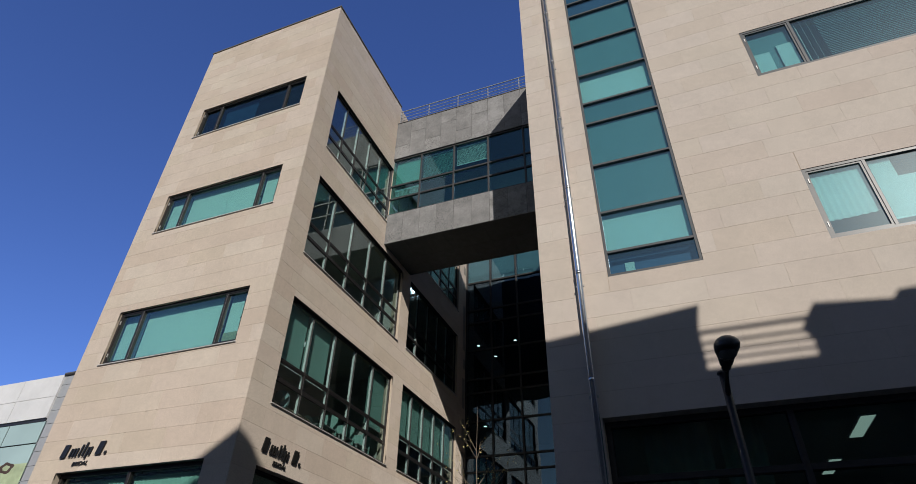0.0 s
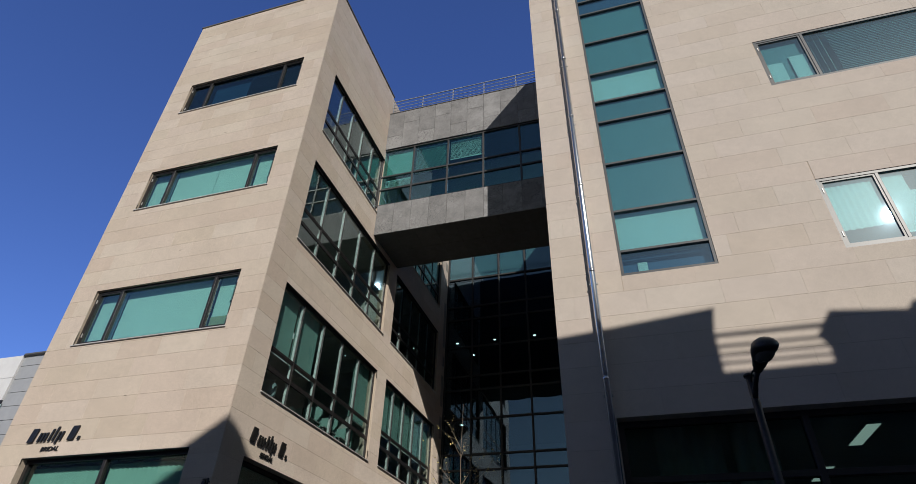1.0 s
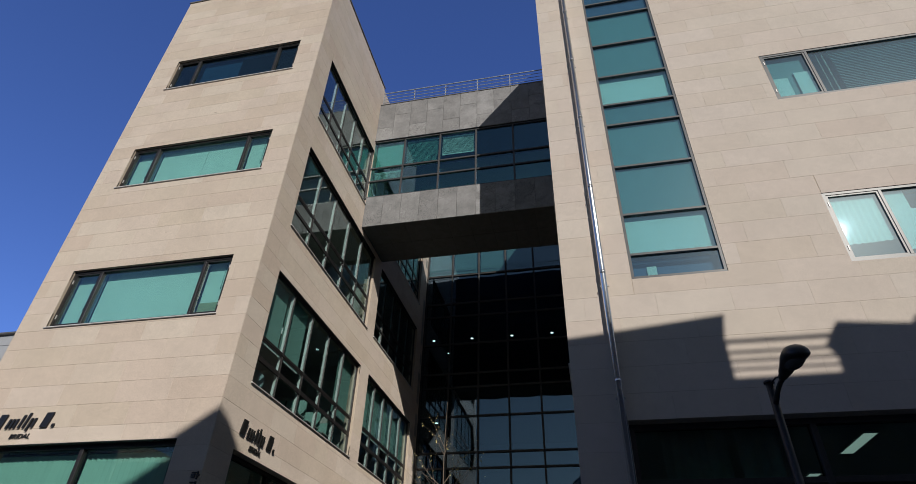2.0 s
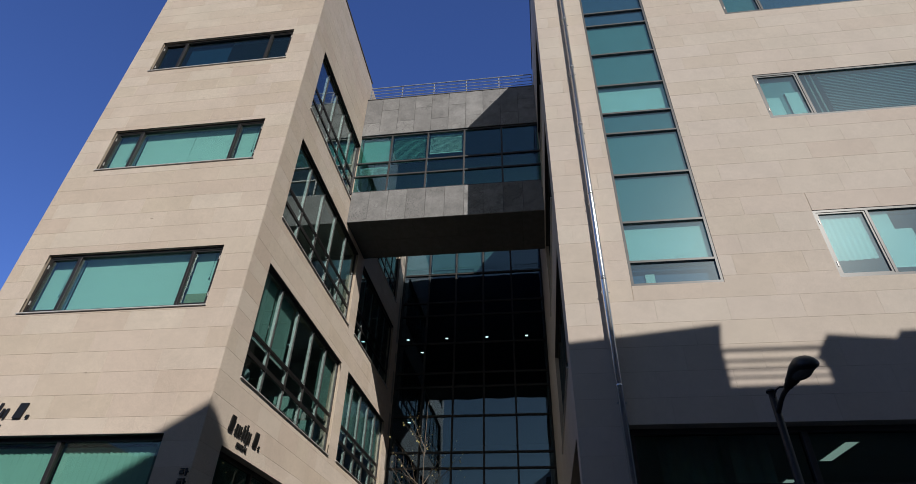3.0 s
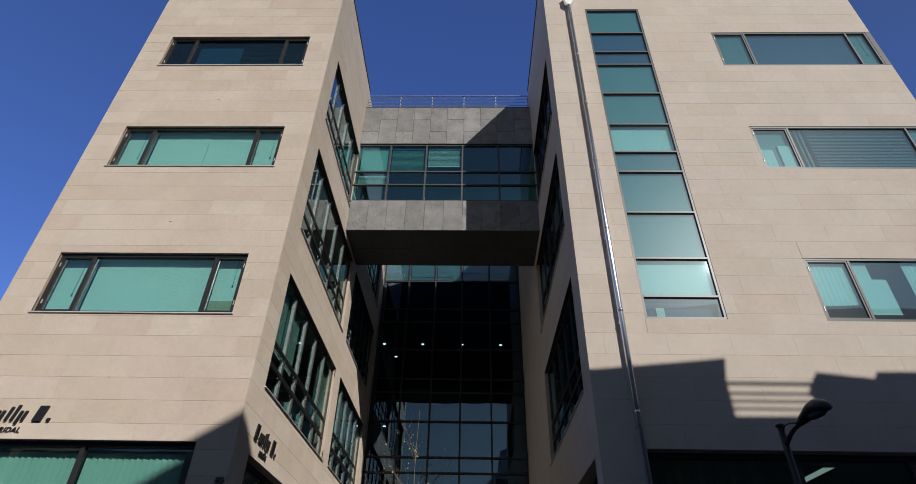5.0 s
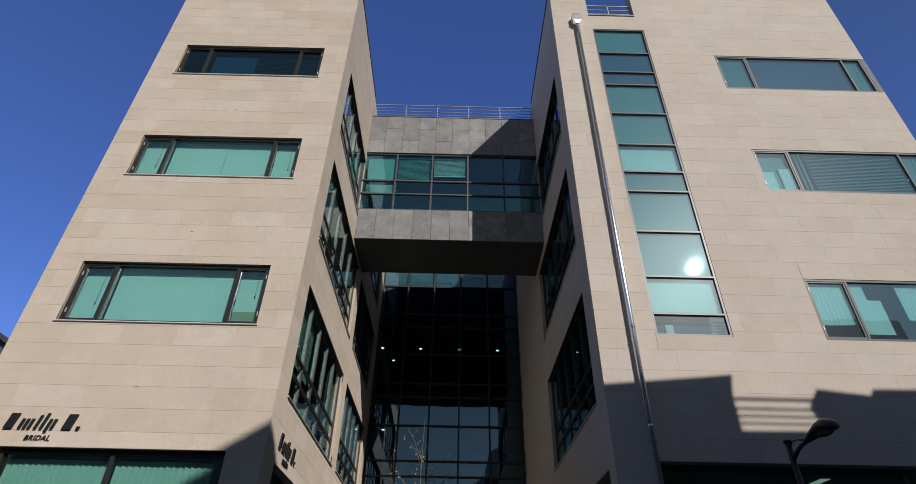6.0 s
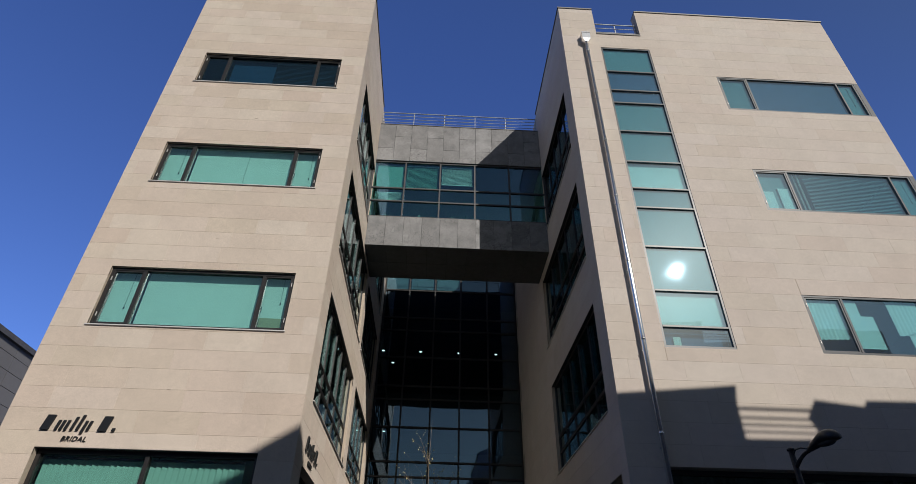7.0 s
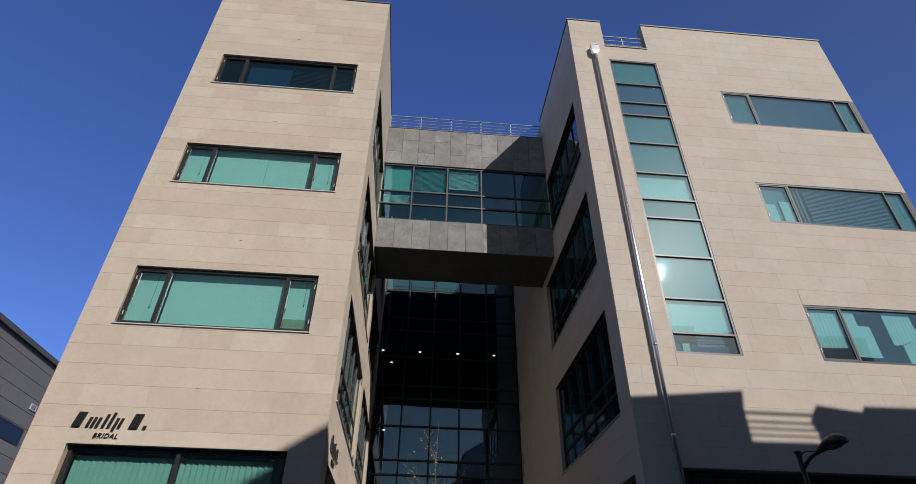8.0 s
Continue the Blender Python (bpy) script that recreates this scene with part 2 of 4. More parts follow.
# ---- mesh helpers ----
class Mesh:
    """Gathers boxes, prisms and tubes for one mesh."""

    def __init__(self):
        self.v, self.f = [], []

    def add(self, verts, faces):
        o = len(self.v)
        self.v += [tuple(p) for p in verts]
        self.f += [tuple(o + i for i in q) for q in faces]
        return self

    def box(self, a, b, mp=None):
        (x0, y0, z0), (x1, y1, z1) = a, b
        p = [(x, y, z) for z in (z0, z1) for y in (y0, y1) for x in (x0, x1)]
        if mp:
            p = [mp(*q) for q in p]
        return self.add(p, [(0, 2, 3, 1), (4, 5, 7, 6), (0, 1, 5, 4), (2, 6, 7, 3), (0, 4, 6, 2), (1, 3, 7, 5)])

    def chamfered(self, a, b, c, mp=None):
        """A box whose face towards d = a[1] has a chamfer of c."""
        (x0, y0, z0), (x1, y1, z1) = a, b
        p = [(x0, y1, z0), (x1, y1, z0), (x1, y1, z1), (x0, y1, z1),
             (x0, y0 + c, z0), (x1, y0 + c, z0), (x1, y0 + c, z1), (x0, y0 + c, z1),
             (x0 + c, y0, z0 + c), (x1 - c, y0, z0 + c), (x1 - c, y0, z1 - c), (x0 + c, y0, z1 - c)]
        if mp:
            p = [mp(*q) for q in p]
        q = [(8, 9, 10, 11)]
        for i in range(4):
            j = (i + 1) % 4
            q += [(4 + i, 4 + j, 8 + j, 8 + i), (i, j, 4 + j, 4 + i)]
        return self.add(p, q)

    def tube(self, pts, radii, n=10, caps=True):
        pts = [Vector(p) for p in pts]
        if not hasattr(radii, "__len__"):
            radii = [radii] * len(pts)
        rings, side = [], None
        for i, p in enumerate(pts):
            d = (pts[min(i + 1, len(pts) - 1)] - pts[max(i - 1, 0)]).normalized()
            if side is None:
                side = d.orthogonal().normalized()
            side = (side - d * side.dot(d)).normalized()
            up = d.cross(side)
            rings += [p + radii[i] * (math.cos(2 * math.pi * k / n) * side + math.sin(2 * math.pi * k / n) * up) for k in range(n)]
        fs = [(i * n + k, i * n + (k + 1) % n, (i + 1) * n + (k + 1) % n, (i + 1) * n + k) for i in range(len(pts) - 1) for k in range(n)]
        if caps:
            fs += [tuple(range(n))[::-1], tuple((len(pts) - 1) * n + k for k in range(n))]
        return self.add(rings, fs)

    def prism(self, outline, y0, y1):
        n = len(outline)
        self.add([(x, y0, z) for x, z in outline] + [(x, y1, z) for x, z in outline],
                 [tuple(range(n)), tuple(range(2 * n - 1, n - 1, -1))] + [(i, (i + 1) % n, n + (i + 1) % n, n + i) for i in range(n)])
        return self

    def data(self, name, material, smooth=False, fix=True):
        me = bpy.data.meshes.new(name)
        me.from_pydata(self.v, [], self.f)
        me.materials.append(material)
        if fix and len(self.f) < 6000:
            bm = bmesh.new()
            bm.from_mesh(me)
            bmesh.ops.recalc_face_normals(bm, faces=bm.faces)
            bm.to_mesh(me)
            bm.free()
        if smooth:
            for p in me.polygons:
                p.use_smooth = True
        return me


def part(name, mesh, material, parent=None, label="", smooth=False):
    ob = new(name, mesh.data(name, material, smooth))
    if parent:
        ob.parent = parent
    return tagged(ob, label)


def thing(name, label, category, kind="", group="", at=(0, 0, 0)):
    ob = new(name)
    ob.location = at
    return tagged(ob, label, category, group, kind)


def front(u, d, z):
    return (u, FY + d, z)


def left_court(u, d, z):
    return (LX1 - d, u, z)


def right_court(u, d, z):
    return (RX0 + d, u, z)


def bridge_front(u, d, z):
    return (u, BY0 + d, z)


def court_back(u, d, z):
    return (u, CY + d, z)


def pierced(mp, u0, u1, z0, z1, d0, d1, holes):
    """A wall with openings through it, as one clean mesh."""
    us = sorted({u0, u1, *[u for h in holes for u in h[:2] if u0 < u < u1]})
    zs = sorted({z0, z1, *[z for h in holes for z in h[2:] if z0 < z < z1]})
    nu, nz = len(us) - 1, len(zs) - 1

    def solid(i, k):
        if not (0 <= i < nu and 0 <= k < nz):
            return False
        u, z = (us[i] + us[i + 1]) / 2, (zs[k] + zs[k + 1]) / 2
        return not any(h[0] < u < h[1] and h[2] < z < h[3] for h in holes)

    m = Mesh()
    for i in range(nu):
        for k in range(nz):
            if not solid(i, k):
                continue
            a, b, c, e = us[i], us[i + 1], zs[k], zs[k + 1]
            for d in (d0, d1):
                m.add([mp(a, d, c), mp(b, d, c), mp(b, d, e), mp(a, d, e)], [(0, 1, 2, 3)])
            for di, dk, p, q in ((-1, 0, (a, c), (a, e)), (1, 0, (b, c), (b, e)), (0, -1, (a, c), (b, c)), (0, 1, (a, e), (b, e))):
                if not solid(i + di, k + dk):
                    m.add([mp(p[0], d0, p[1]), mp(q[0], d0, q[1]), mp(q[0], d1, q[1]), mp(p[0], d1, p[1])], [(0, 1, 2, 3)])
    return m


def cut(rect, holes):
    """The rectangles that are left of rect after the openings are taken out."""
    left = [rect]
    for h in holes:
        nxt = []
        for a, b, c, e in left:
            if h[0] >= b or h[1] <= a or h[2] >= e or h[3] <= c:
                nxt.append((a, b, c, e))
                continue
            if h[0] > a:
                nxt.append((a, h[0], c, e))
            if h[1] < b:
                nxt.append((h[1], b, c, e))
            x0, x1 = max(a, h[0]), min(b, h[1])
            if h[2] > c:
                nxt.append((x0, x1, c, h[2]))
            if h[3] < e:
                nxt.append((x0, x1, h[3], e))
        left = nxt
    return [r for r in left if r[1] - r[0] > 0.02 and r[3] - r[2] > 0.02]


def clad(parent, mp, u0, u1, z0, z1, holes, course, length, origin, seed, material=STONE, limit=300, name="slab", shift=(0, 0.5, 0.27, 0.77), thick=0.03, g=0.0017):
    """Stone slabs in courses, each a piece of its own; those past the limit are joined."""
    rng = random.Random(seed)
    k0 = math.floor((z0 - origin) / course)
    pieces = []
    for k in range(k0, math.ceil((z1 - origin) / course) + 1):
        a, b = max(z0, origin + k * course), min(z1, origin + (k + 1) * course)
        if b - a < 0.03:
            continue
        u = u0 - length * ((shift[k % len(shift)] + rng.uniform(-0.06, 0.06)) % 1)
        while u < u1:
            v = u + length * rng.choice((1, 1, 1, 1.0, 0.94, 1.06))
            if v < u0 + 0.22:
                v += length
            if u1 - v < 0.22:
                v = u1
            s, e = max(u, u0), min(v, u1)
            u = v
            if e - s > 0.04:
                rs = cut((s, e, a, b), holes)
                groups = [[r] for r in rs]
                if len(rs) > 1 and any(h[0] > s + 0.01 and h[1] < e - 0.01 for h in holes):
                    pass
                elif len(rs) > 1:
                    groups = [rs]
                pieces += groups
    rest = Mesh()
    pieces.sort(key=lambda q: q[0][2])
    for i, rs in enumerate(pieces):
        m = rest if i >= limit else Mesh()
        proud = rng.uniform(-0.0006, 0.0006)
        us, ue = min(r[0] for r in rs), max(r[1] for r in rs)
        zs, ze = min(r[2] for r in rs), max(r[3] for r in rs)
        for a, b, c, e in rs:
            a2, b2 = a + 0.5 * g * (a == us), b - 0.5 * g * (b == ue)
            c2, e2 = c + g * (c == zs), e - g * (e == ze)
            if len(rs) == 1:
                m.chamfered((a2, proud, c2), (b2, thick, e2), 0.0008, mp)
            else:
                m.box((a2, proud, c2), (b2, thick, e2), mp)
        if i < limit:
            part(name, m, material, parent)
    if rest.v:
        tagged(part(name + "s", rest, material, parent), kind="stuff")


def pane(parent, mp, u0, u1, z0, z1, d, material):
    m = Mesh().box((u0, d, z0), (u1, d + 0.008, z1), mp)
    return part("pane", m, material, parent)


WINDOWS = [0]


def window(mp, u0, u1, z0, z1, us, zs, label, bar=0.05, depth=0.09, recess=0.1, metal=None, clear=None, casements=(), sill=True,
           inner=0.0, inner_metal=None, handle=True, proud=0.0, vbar=0.0, awnings=()):
    """A window in an opening: outer frame, mullions and transoms, panes, casements with hinges and handle, sill."""
    WINDOWS[0] += 1
    metal, clear = metal or BRONZE, clear or GLASS
    w = thing("window_%d" % WINDOWS[0], label, "window", "structure")
    m = Mesh()
    d0, d1 = recess, recess + depth
    e = 0.003
    m.box((u0 + e, d0, z0 + e), (u0 + bar, d1, z1 - e), mp).box((u1 - bar, d0, z0 + e), (u1 - e, d1, z1 - e), mp)
    m.box((u0 + bar, d0, z0 + e), (u1 - bar, d1, z0 + bar), mp).box((u0 + bar, d0, z1 - bar), (u1 - bar, d1, z1 - e), mp)
    part("window_frame", m, metal, w)
    vbar = vbar or bar
    cols = [u0 + bar] + [x for u in us for x in (u - vbar / 2, u + vbar / 2)] + [u1 - bar]
    rows = [z0 + bar] + [x for z in zs for x in (z - bar / 2, z + bar / 2)] + [z1 - bar]
    for u in us:
        part("mullion", Mesh().chamfered((u - vbar / 2, d0 - proud, z0 + bar), (u + vbar / 2, d1, z1 - bar), 0.004, mp), metal, w)
        if inner:
            part("mullion_body", Mesh().box((u - 0.016, d1 + 0.004, z0 + bar), (u + 0.016, d1 + inner, z1 - bar), mp), inner_metal or ALU, w)
    for z in zs:
        for i in range(0, len(cols), 2):
            part("transom", Mesh().chamfered((cols[i], d0 + 0.002 - proud * 0.8, z - bar / 2), (cols[i + 1], d1, z + bar / 2), 0.004, mp), metal, w)
    for i in range(0, len(cols), 2):
        for k in range(0, len(rows), 2):
            a, b, c, f = cols[i], cols[i + 1], rows[k], rows[k + 1]
            if i // 2 in casements or k // 2 in awnings:
                s = 0.035
                sash = Mesh().box((a + e, d0 + 0.012, c + e), (a + s, d1 - 0.01, f - e), mp).box((b - s, d0 + 0.012, c + e), (b - e, d1 - 0.01, f - e), mp)
                sash.box((a + s, d0 + 0.012, c + e), (b - s, d1 - 0.01, c + s), mp).box((a + s, d0 + 0.012, f - s), (b - s, d1 - 0.01, f - e), mp)
                sh = part("casement", sash, metal, w)
                edge = a - 0.012 if i == 0 else b - 0.002
                for zz in (c + 0.16 * (f - c), f - 0.16 * (f - c)) if casements else ():
                    part("hinge", Mesh().box((edge, d0 - 0.012, zz - 0.05), (edge + 0.014, d0 + 0.01, zz + 0.05), mp), SILL, sh)
                if handle and casements:
                    hx = b - 0.035 if i == 0 else a + 0.035
                    zm = c + 0.36 * (f - c)
                    hm = Mesh().box((hx - 0.012, d1 - 0.008, zm - 0.03), (hx + 0.012, d1 + 0.03, zm + 0.03), mp)
                    hm.box((hx - 0.009, d1 + 0.03, zm - 0.01), (hx + 0.009, d1 + 0.045, zm + 0.12), mp)
                    part("handle", hm, BLACK, sh)
                a, b, c, f = a + s, b - s, c + s, f - s
            pane(w, mp, a - 0.002, b + 0.002, c - 0.002, f + 0.002, d0 + 0.55 * depth, clear)
    if sill and recess > 0.07:
        li = Mesh().box((u0 + 0.001, 0.006, z1 - 0.009), (u1 - 0.001, d0, z1 - 0.001), mp)
        part("reveal_lining", li, metal, w, "dark metal lining over the opening")
    if sill:
        part("sill", Mesh().chamfered((u0 - 0.03, -0.035, z0 - 0.03), (u1 + 0.03, recess + 0.02, z0 - 0.004), 0.004, mp), SILL, w, "thin pale metal sill")
    return w


def roller_blind(mp, u0, u1, z0, z1, d, material=None, label="white roller blind drawn down behind the tinted glass"):
    b = thing("roller_blind", label, "blind", group="roller blinds")
    n = max(3, int((u1 - u0) / 0.12))
    m = Mesh()
    rng = random.Random(int(1000 * (u0 + z0 + 40)))
    ph = rng.uniform(0, 6)
    us = [u0 + (u1 - u0) * i / n for i in range(n + 1)]
    for side in (0, 0.002):
        o = [mp(u, d + side + 0.004 * math.sin(ph + 3 * u) * (z1 - z) / (z1 - z0), z) for z in (z0, (z0 + z1) / 2, z1) for u in us]
        m.add(o, [(r * (n + 1) + i, r * (n + 1) + i + 1, (r + 1) * (n + 1) + i + 1, (r + 1) * (n + 1) + i) for r in range(2) for i in range(n)])
    part("fabric", m, material or BLIND, b)
    part("bottom_bar", Mesh().box((u0, d - 0.008, z0 - 0.025), (u1, d + 0.01, z0), mp), ALU, b)
    if u1 - u0 < 0.8 and z1 - z0 > 1.0:
        cu_ = u0 + (u1 - u0) * 0.62
        zc = z1 - (z1 - z0) * 0.62
        part("cord", Mesh().box((cu_ - 0.0025, d - 0.012, zc), (cu_ + 0.0025, d - 0.006, z1), mp).box((cu_ - 0.012, d - 0.018, zc - 0.05), (cu_ + 0.012, d - 0.004, zc), mp), BRONZE, b)
    part("roller", Mesh().tube([mp(u0, d + 0.03, z1), mp(u1, d + 0.03, z1)], 0.025, 8), ALU, b)
    return b


def venetian_blind(mp, u0, u1, z0, z1, d, material=None, step=0.05, label="white venetian blind lowered behind the glass"):
    b = thing("venetian_blind", label, "blind", group="venetian blinds")
    m = Mesh()
    z = z0
    while z < z1 - 0.03:
        p = [mp(u, d + dd, z + dz) for u in (u0, u1) for dd, dz in ((0, 0.0), (0.02, 0.034), (0.022, 0.036), (0.002, 0.002))]
        m.add(p, [(0, 1, 5, 4), (1, 2, 6, 5), (2, 3, 7, 6), (3, 0, 4, 7)])
        z += step
    part("slats", m, material or BLIND, b)
    part("head_rail", Mesh().box((u0, d - 0.01, z1 - 0.03), (u1, d + 0.035, z1), mp), ALU, b)
    part("bottom_rail", Mesh().box((u0, d, z0 - 0.025), (u1, d + 0.025, z0 - 0.005), mp), ALU, b)
    return b


def vertical_blind(mp, u0, u1, z0, z1, d, material=None, turn=0.6, step=0.115, sweep=0.0, hang=0.06, label="white vertical fabric blind behind the glass"):
    """Hanging fabric slats, each turned a little; sweep makes the lower ends of the row rise along it."""
    b = thing("vertical_blind", label, "blind", group="vertical blinds")
    rng = random.Random(int(100 * (u0 + 30)))
    u = u0 + step / 2
    while u < u1 - step / 2 + 0.001:
        a = turn + rng.uniform(-0.12, 0.12)
        c, s = math.cos(a) * step * 0.68, math.sin(a) * step * 0.68
        zb = z0 + sweep * (u - u0) + rng.uniform(0, 0.008)
        m = Mesh()
        top = z1 - 0.02 - 0.008 * rng.random()
        p = [mp(u - c, d - s, zb), mp(u, d + 0.012, zb), mp(u + c, d + s, zb), mp(u + c, d + s, top), mp(u, d + 0.012, top + 0.012), mp(u - c, d - s, top)]
        p += [mp(u - c, d - s + 0.002, zb), mp(u, d + 0.014, zb), mp(u + c, d + s + 0.002, zb), mp(u + c, d + s + 0.002, top), mp(u, d + 0.014, top + 0.012), mp(u - c, d - s + 0.002, top)]
        m.add(p, [(0, 1, 4, 5), (1, 2, 3, 4), (6, 7, 10, 11), (7, 8, 9, 10)])
        part("slat", m, material or BLIND, b, smooth=False)
        u += step
    part("head_rail", Mesh().box((u0, d - 0.02, z1), (u1, d + 0.02, z1 + 0.03), mp), BRONZE, b)
    for u in (u0 + 0.1, u1 - 0.1):
        part("hanger", Mesh().box((u - 0.01, d - 0.008, z1 + 0.03), (u + 0.01, d + 0.008, z1 + hang), mp), BRONZE, b)
    return b


def curtain(mp, u0, u1, z0, z1, d, sweep=0.0):
    """A pleated sheet; its lower edge rises along it by sweep."""
    c = thing("curtain", "pale pleated curtain hanging behind tinted glass", "curtain", group="pleated curtains")
    n = max(8, int((u1 - u0) / 0.018))
    m = Mesh()
    for back in (0, 0.003):
        p = []
        for f in (0, 0.5, 1):
            for i in range(n + 1):
                s = i / n
                low = z0 + sweep * s * s + 0.006 * math.sin(i * 0.9)
                p.append(mp(u0 + (u1 - u0) * s, d + back + 0.0045 * math.sin(2 * math.pi * s * (u1 - u0) / 0.10) * (1 - 0.3 * f), low + (z1 - low) * f))
        m.add(p, [(k * (n + 1) + i, k * (n + 1) + i + 1, (k + 1) * (n + 1) + i + 1, (k + 1) * (n + 1) + i) for k in range(2) for i in range(n)])
    part("cloth", m, BLIND, c, smooth=True)
    part("head_rail", Mesh().box((u0, d - 0.02, z1), (u1, d + 0.02, z1 + 0.05), mp), ALU, c)
    return c


def work_desk(x0, x1, y, floor, monitor):
    """A desk with an upright screen board along its rear edge."""
    k = thing("desk", "white office desk with an upright screen board beside the window", "desk", group="office desks")
    part("desktop", Mesh().box((x0, y - 0.7, floor + 0.71), (x1, y - 0.02, floor + 0.74)), GREYMETAL, k)
    for lx in (x0 + 0.05, x1 - 0.05):
        for ly in (y - 0.66, y - 0.08):
            part("leg", Mesh().box((lx - 0.02, ly - 0.02, floor), (lx + 0.02, ly + 0.02, floor + 0.71)), GREYMETAL, k)
    part("screen_board", Mesh().box((x0, y - 0.02, floor + 0.3), (x1, y + 0.015, floor + 1.2)), COURTBLIND, k)
    if monitor:
        mo = thing("monitor", "black flat monitor standing on the office desk", "monitor", group="office monitors")
        xm = (x0 + x1) / 2
        part("foot", Mesh().box((xm - 0.12, y - 0.4, floor + 0.74), (xm + 0.12, y - 0.22, floor + 0.755)), BLACK, mo)
        part("stand", Mesh().box((xm - 0.02, y - 0.3, floor + 0.755), (xm + 0.02, y - 0.28, floor + 0.95)), BLACK, mo)
        part("display", Mesh().box((xm - 0.27, y - 0.34, floor + 0.88), (xm + 0.27, y - 0.30, floor + 1.22)), BLACK, mo)


def round_chair(x, y, floor):
    c = thing("office_chair", "office chair with a rounded pale back beside the window", "chair", at=(x, y, floor))
    m = Mesh()
    n = 14
    for off in (0, 0.05):
        m.add([(0.24 * math.cos(2 * math.pi * k / n), 0.2 + off + 0.03 * math.cos(4 * math.pi * k / n), 0.82 + 0.28 * math.sin(2 * math.pi * k / n)) for k in range(n)], [tuple(range(n))])
    m.f += [(k, (k + 1) % n, n + (k + 1) % n, n + k) for k in range(n)]
    part("backrest", m, GREYBLIND, c)
    part("seat", Mesh().box((-0.24, -0.25, 0.43), (0.24, 0.22, 0.50)), GREYBLIND, c)
    part("back_arm", Mesh().box((-0.03, 0.22, 0.4), (0.03, 0.26, 0.7)), BLACK, c)
    part("column", Mesh().tube([(0, 0, 0.08), (0, 0, 0.43)], 0.03, 10), BLACK, c)
    for k in range(5):
        a = 2 * math.pi * k / 5
        fa = part("foot_arm", Mesh().tube([(0, 0, 0.09), (0.3 * math.cos(a), 0.3 * math.sin(a), 0.04)], [0.025, 0.018], 8), BLACK, c)
        part("caster", Mesh().tube([(0.3 * math.cos(a) - 0.02, 0.3 * math.sin(a), 0.028), (0.3 * math.cos(a) + 0.02, 0.3 * math.sin(a), 0.028)], 0.028, 10), BLACK, fa)


# ---- ground ----
tagged(part("ground", Mesh().box((-500, -500, GROUND - 1.0), (500, 500, GROUND - 0.13)), ASPHALT), "grey asphalt street running past the buildings", "ground", kind="structure")
tagged(part("pavement", Mesh().box((-60, 6.6, GROUND - 0.5), (60, 40, GROUND)), PAVING), "pale paved footway along the building fronts", "pavement", kind="structure")

# ---- openings (u0, u1, z0, z1) ----
L_WIN = [(-13.34, -9.18, 7.68, 9.15), (-13.34, -9.18, 11.75, 13.15), (-13.34, -9.18, 15.68, 17.03)]
L_SHOP = (-13.30, -9.16, 1.1, 5.12)
R_WIN = [(2.69, 7.16, 7.61, 9.11), (2.69, 7.16, 11.69, 13.15), (2.69, 7.16, 15.61, 17.15)]
R_STAIR = (-0.87, 0.755, 7.63, 18.38)
R_SHOP = (-1.30, 6.9, GROUND, 5.10)
LC_WIN = [(10.45, 15.9, 6.46, 9.17), (16.62, 21.4, 6.5, 9.2), (10.45, 15.95, 10.48, 13.18), (16.62, 21.4, 10.5, 13.2),
          (10.45, 14.49, 14.36, 16.93), (16.62, 21.4, 14.4, 17.0)]
LC_DOOR = (10.4, 15.9, GROUND, 5.12)
RC_WIN = [(10.4, 15.9, 6.42, 9.1), (10.4, 15.9, 10.48, 13.05), (10.38, 14.49, 14.36, 16.93)]
RC_DOOR = (10.1, 16.0, GROUND, 5.05)
COURSE, SLAB, ORIGIN = 0.436, 1.2, 5.42
NOTCH = (-0.92, 0.58, 19.12, 21)

# ---- left block ----
WALL = 0.32


def shell(name, mp, u0, u1, z0, z1, holes, label):
    w = part(name, pierced(mp, u0, u1, z0, z1, 0.006, WALL, holes), JOINT)
    return tagged(w, label, "wall", kind="structure")


wl = shell("wall_left_front", front, LX0 + 0.01, LX1 - 0.02, GROUND, TOP - 0.02, L_WIN + [L_SHOP], "street front clad in pale beige granite slabs")
wlc = shell("wall_left_court", left_court, FY + 0.012, BY0 + 0.12, GROUND, TOP - 0.02, LC_WIN + [LC_DOOR], "court side wall clad in pale beige granite slabs")
wlc2 = shell("wall_left_court_rear", left_court, BY0 + 0.12, CY + 0.3, GROUND, DECK, LC_WIN + [LC_DOOR], "rear court side wall in beige granite, its unseen top raised for shade")
tagged(part("wall_left_side", Mesh().box((LX0, FY + 0.03, GROUND), (LX0 + 0.3, 22, DECK)).box((LX0, FY + 0.03, DECK), (LX0 + 0.3, BY0 + 0.12, TOP - 0.02)), STONE), "plain stone side wall of the left block", "wall", kind="structure")
tagged(part("wall_left_parapet", Mesh().box((LX0 + 0.3, BY0 - 0.18, DECK), (LX1 - 0.33, BY0 + 0.12, TOP - 0.02)), STONE), "stone parapet closing the roof", "wall", kind="structure")

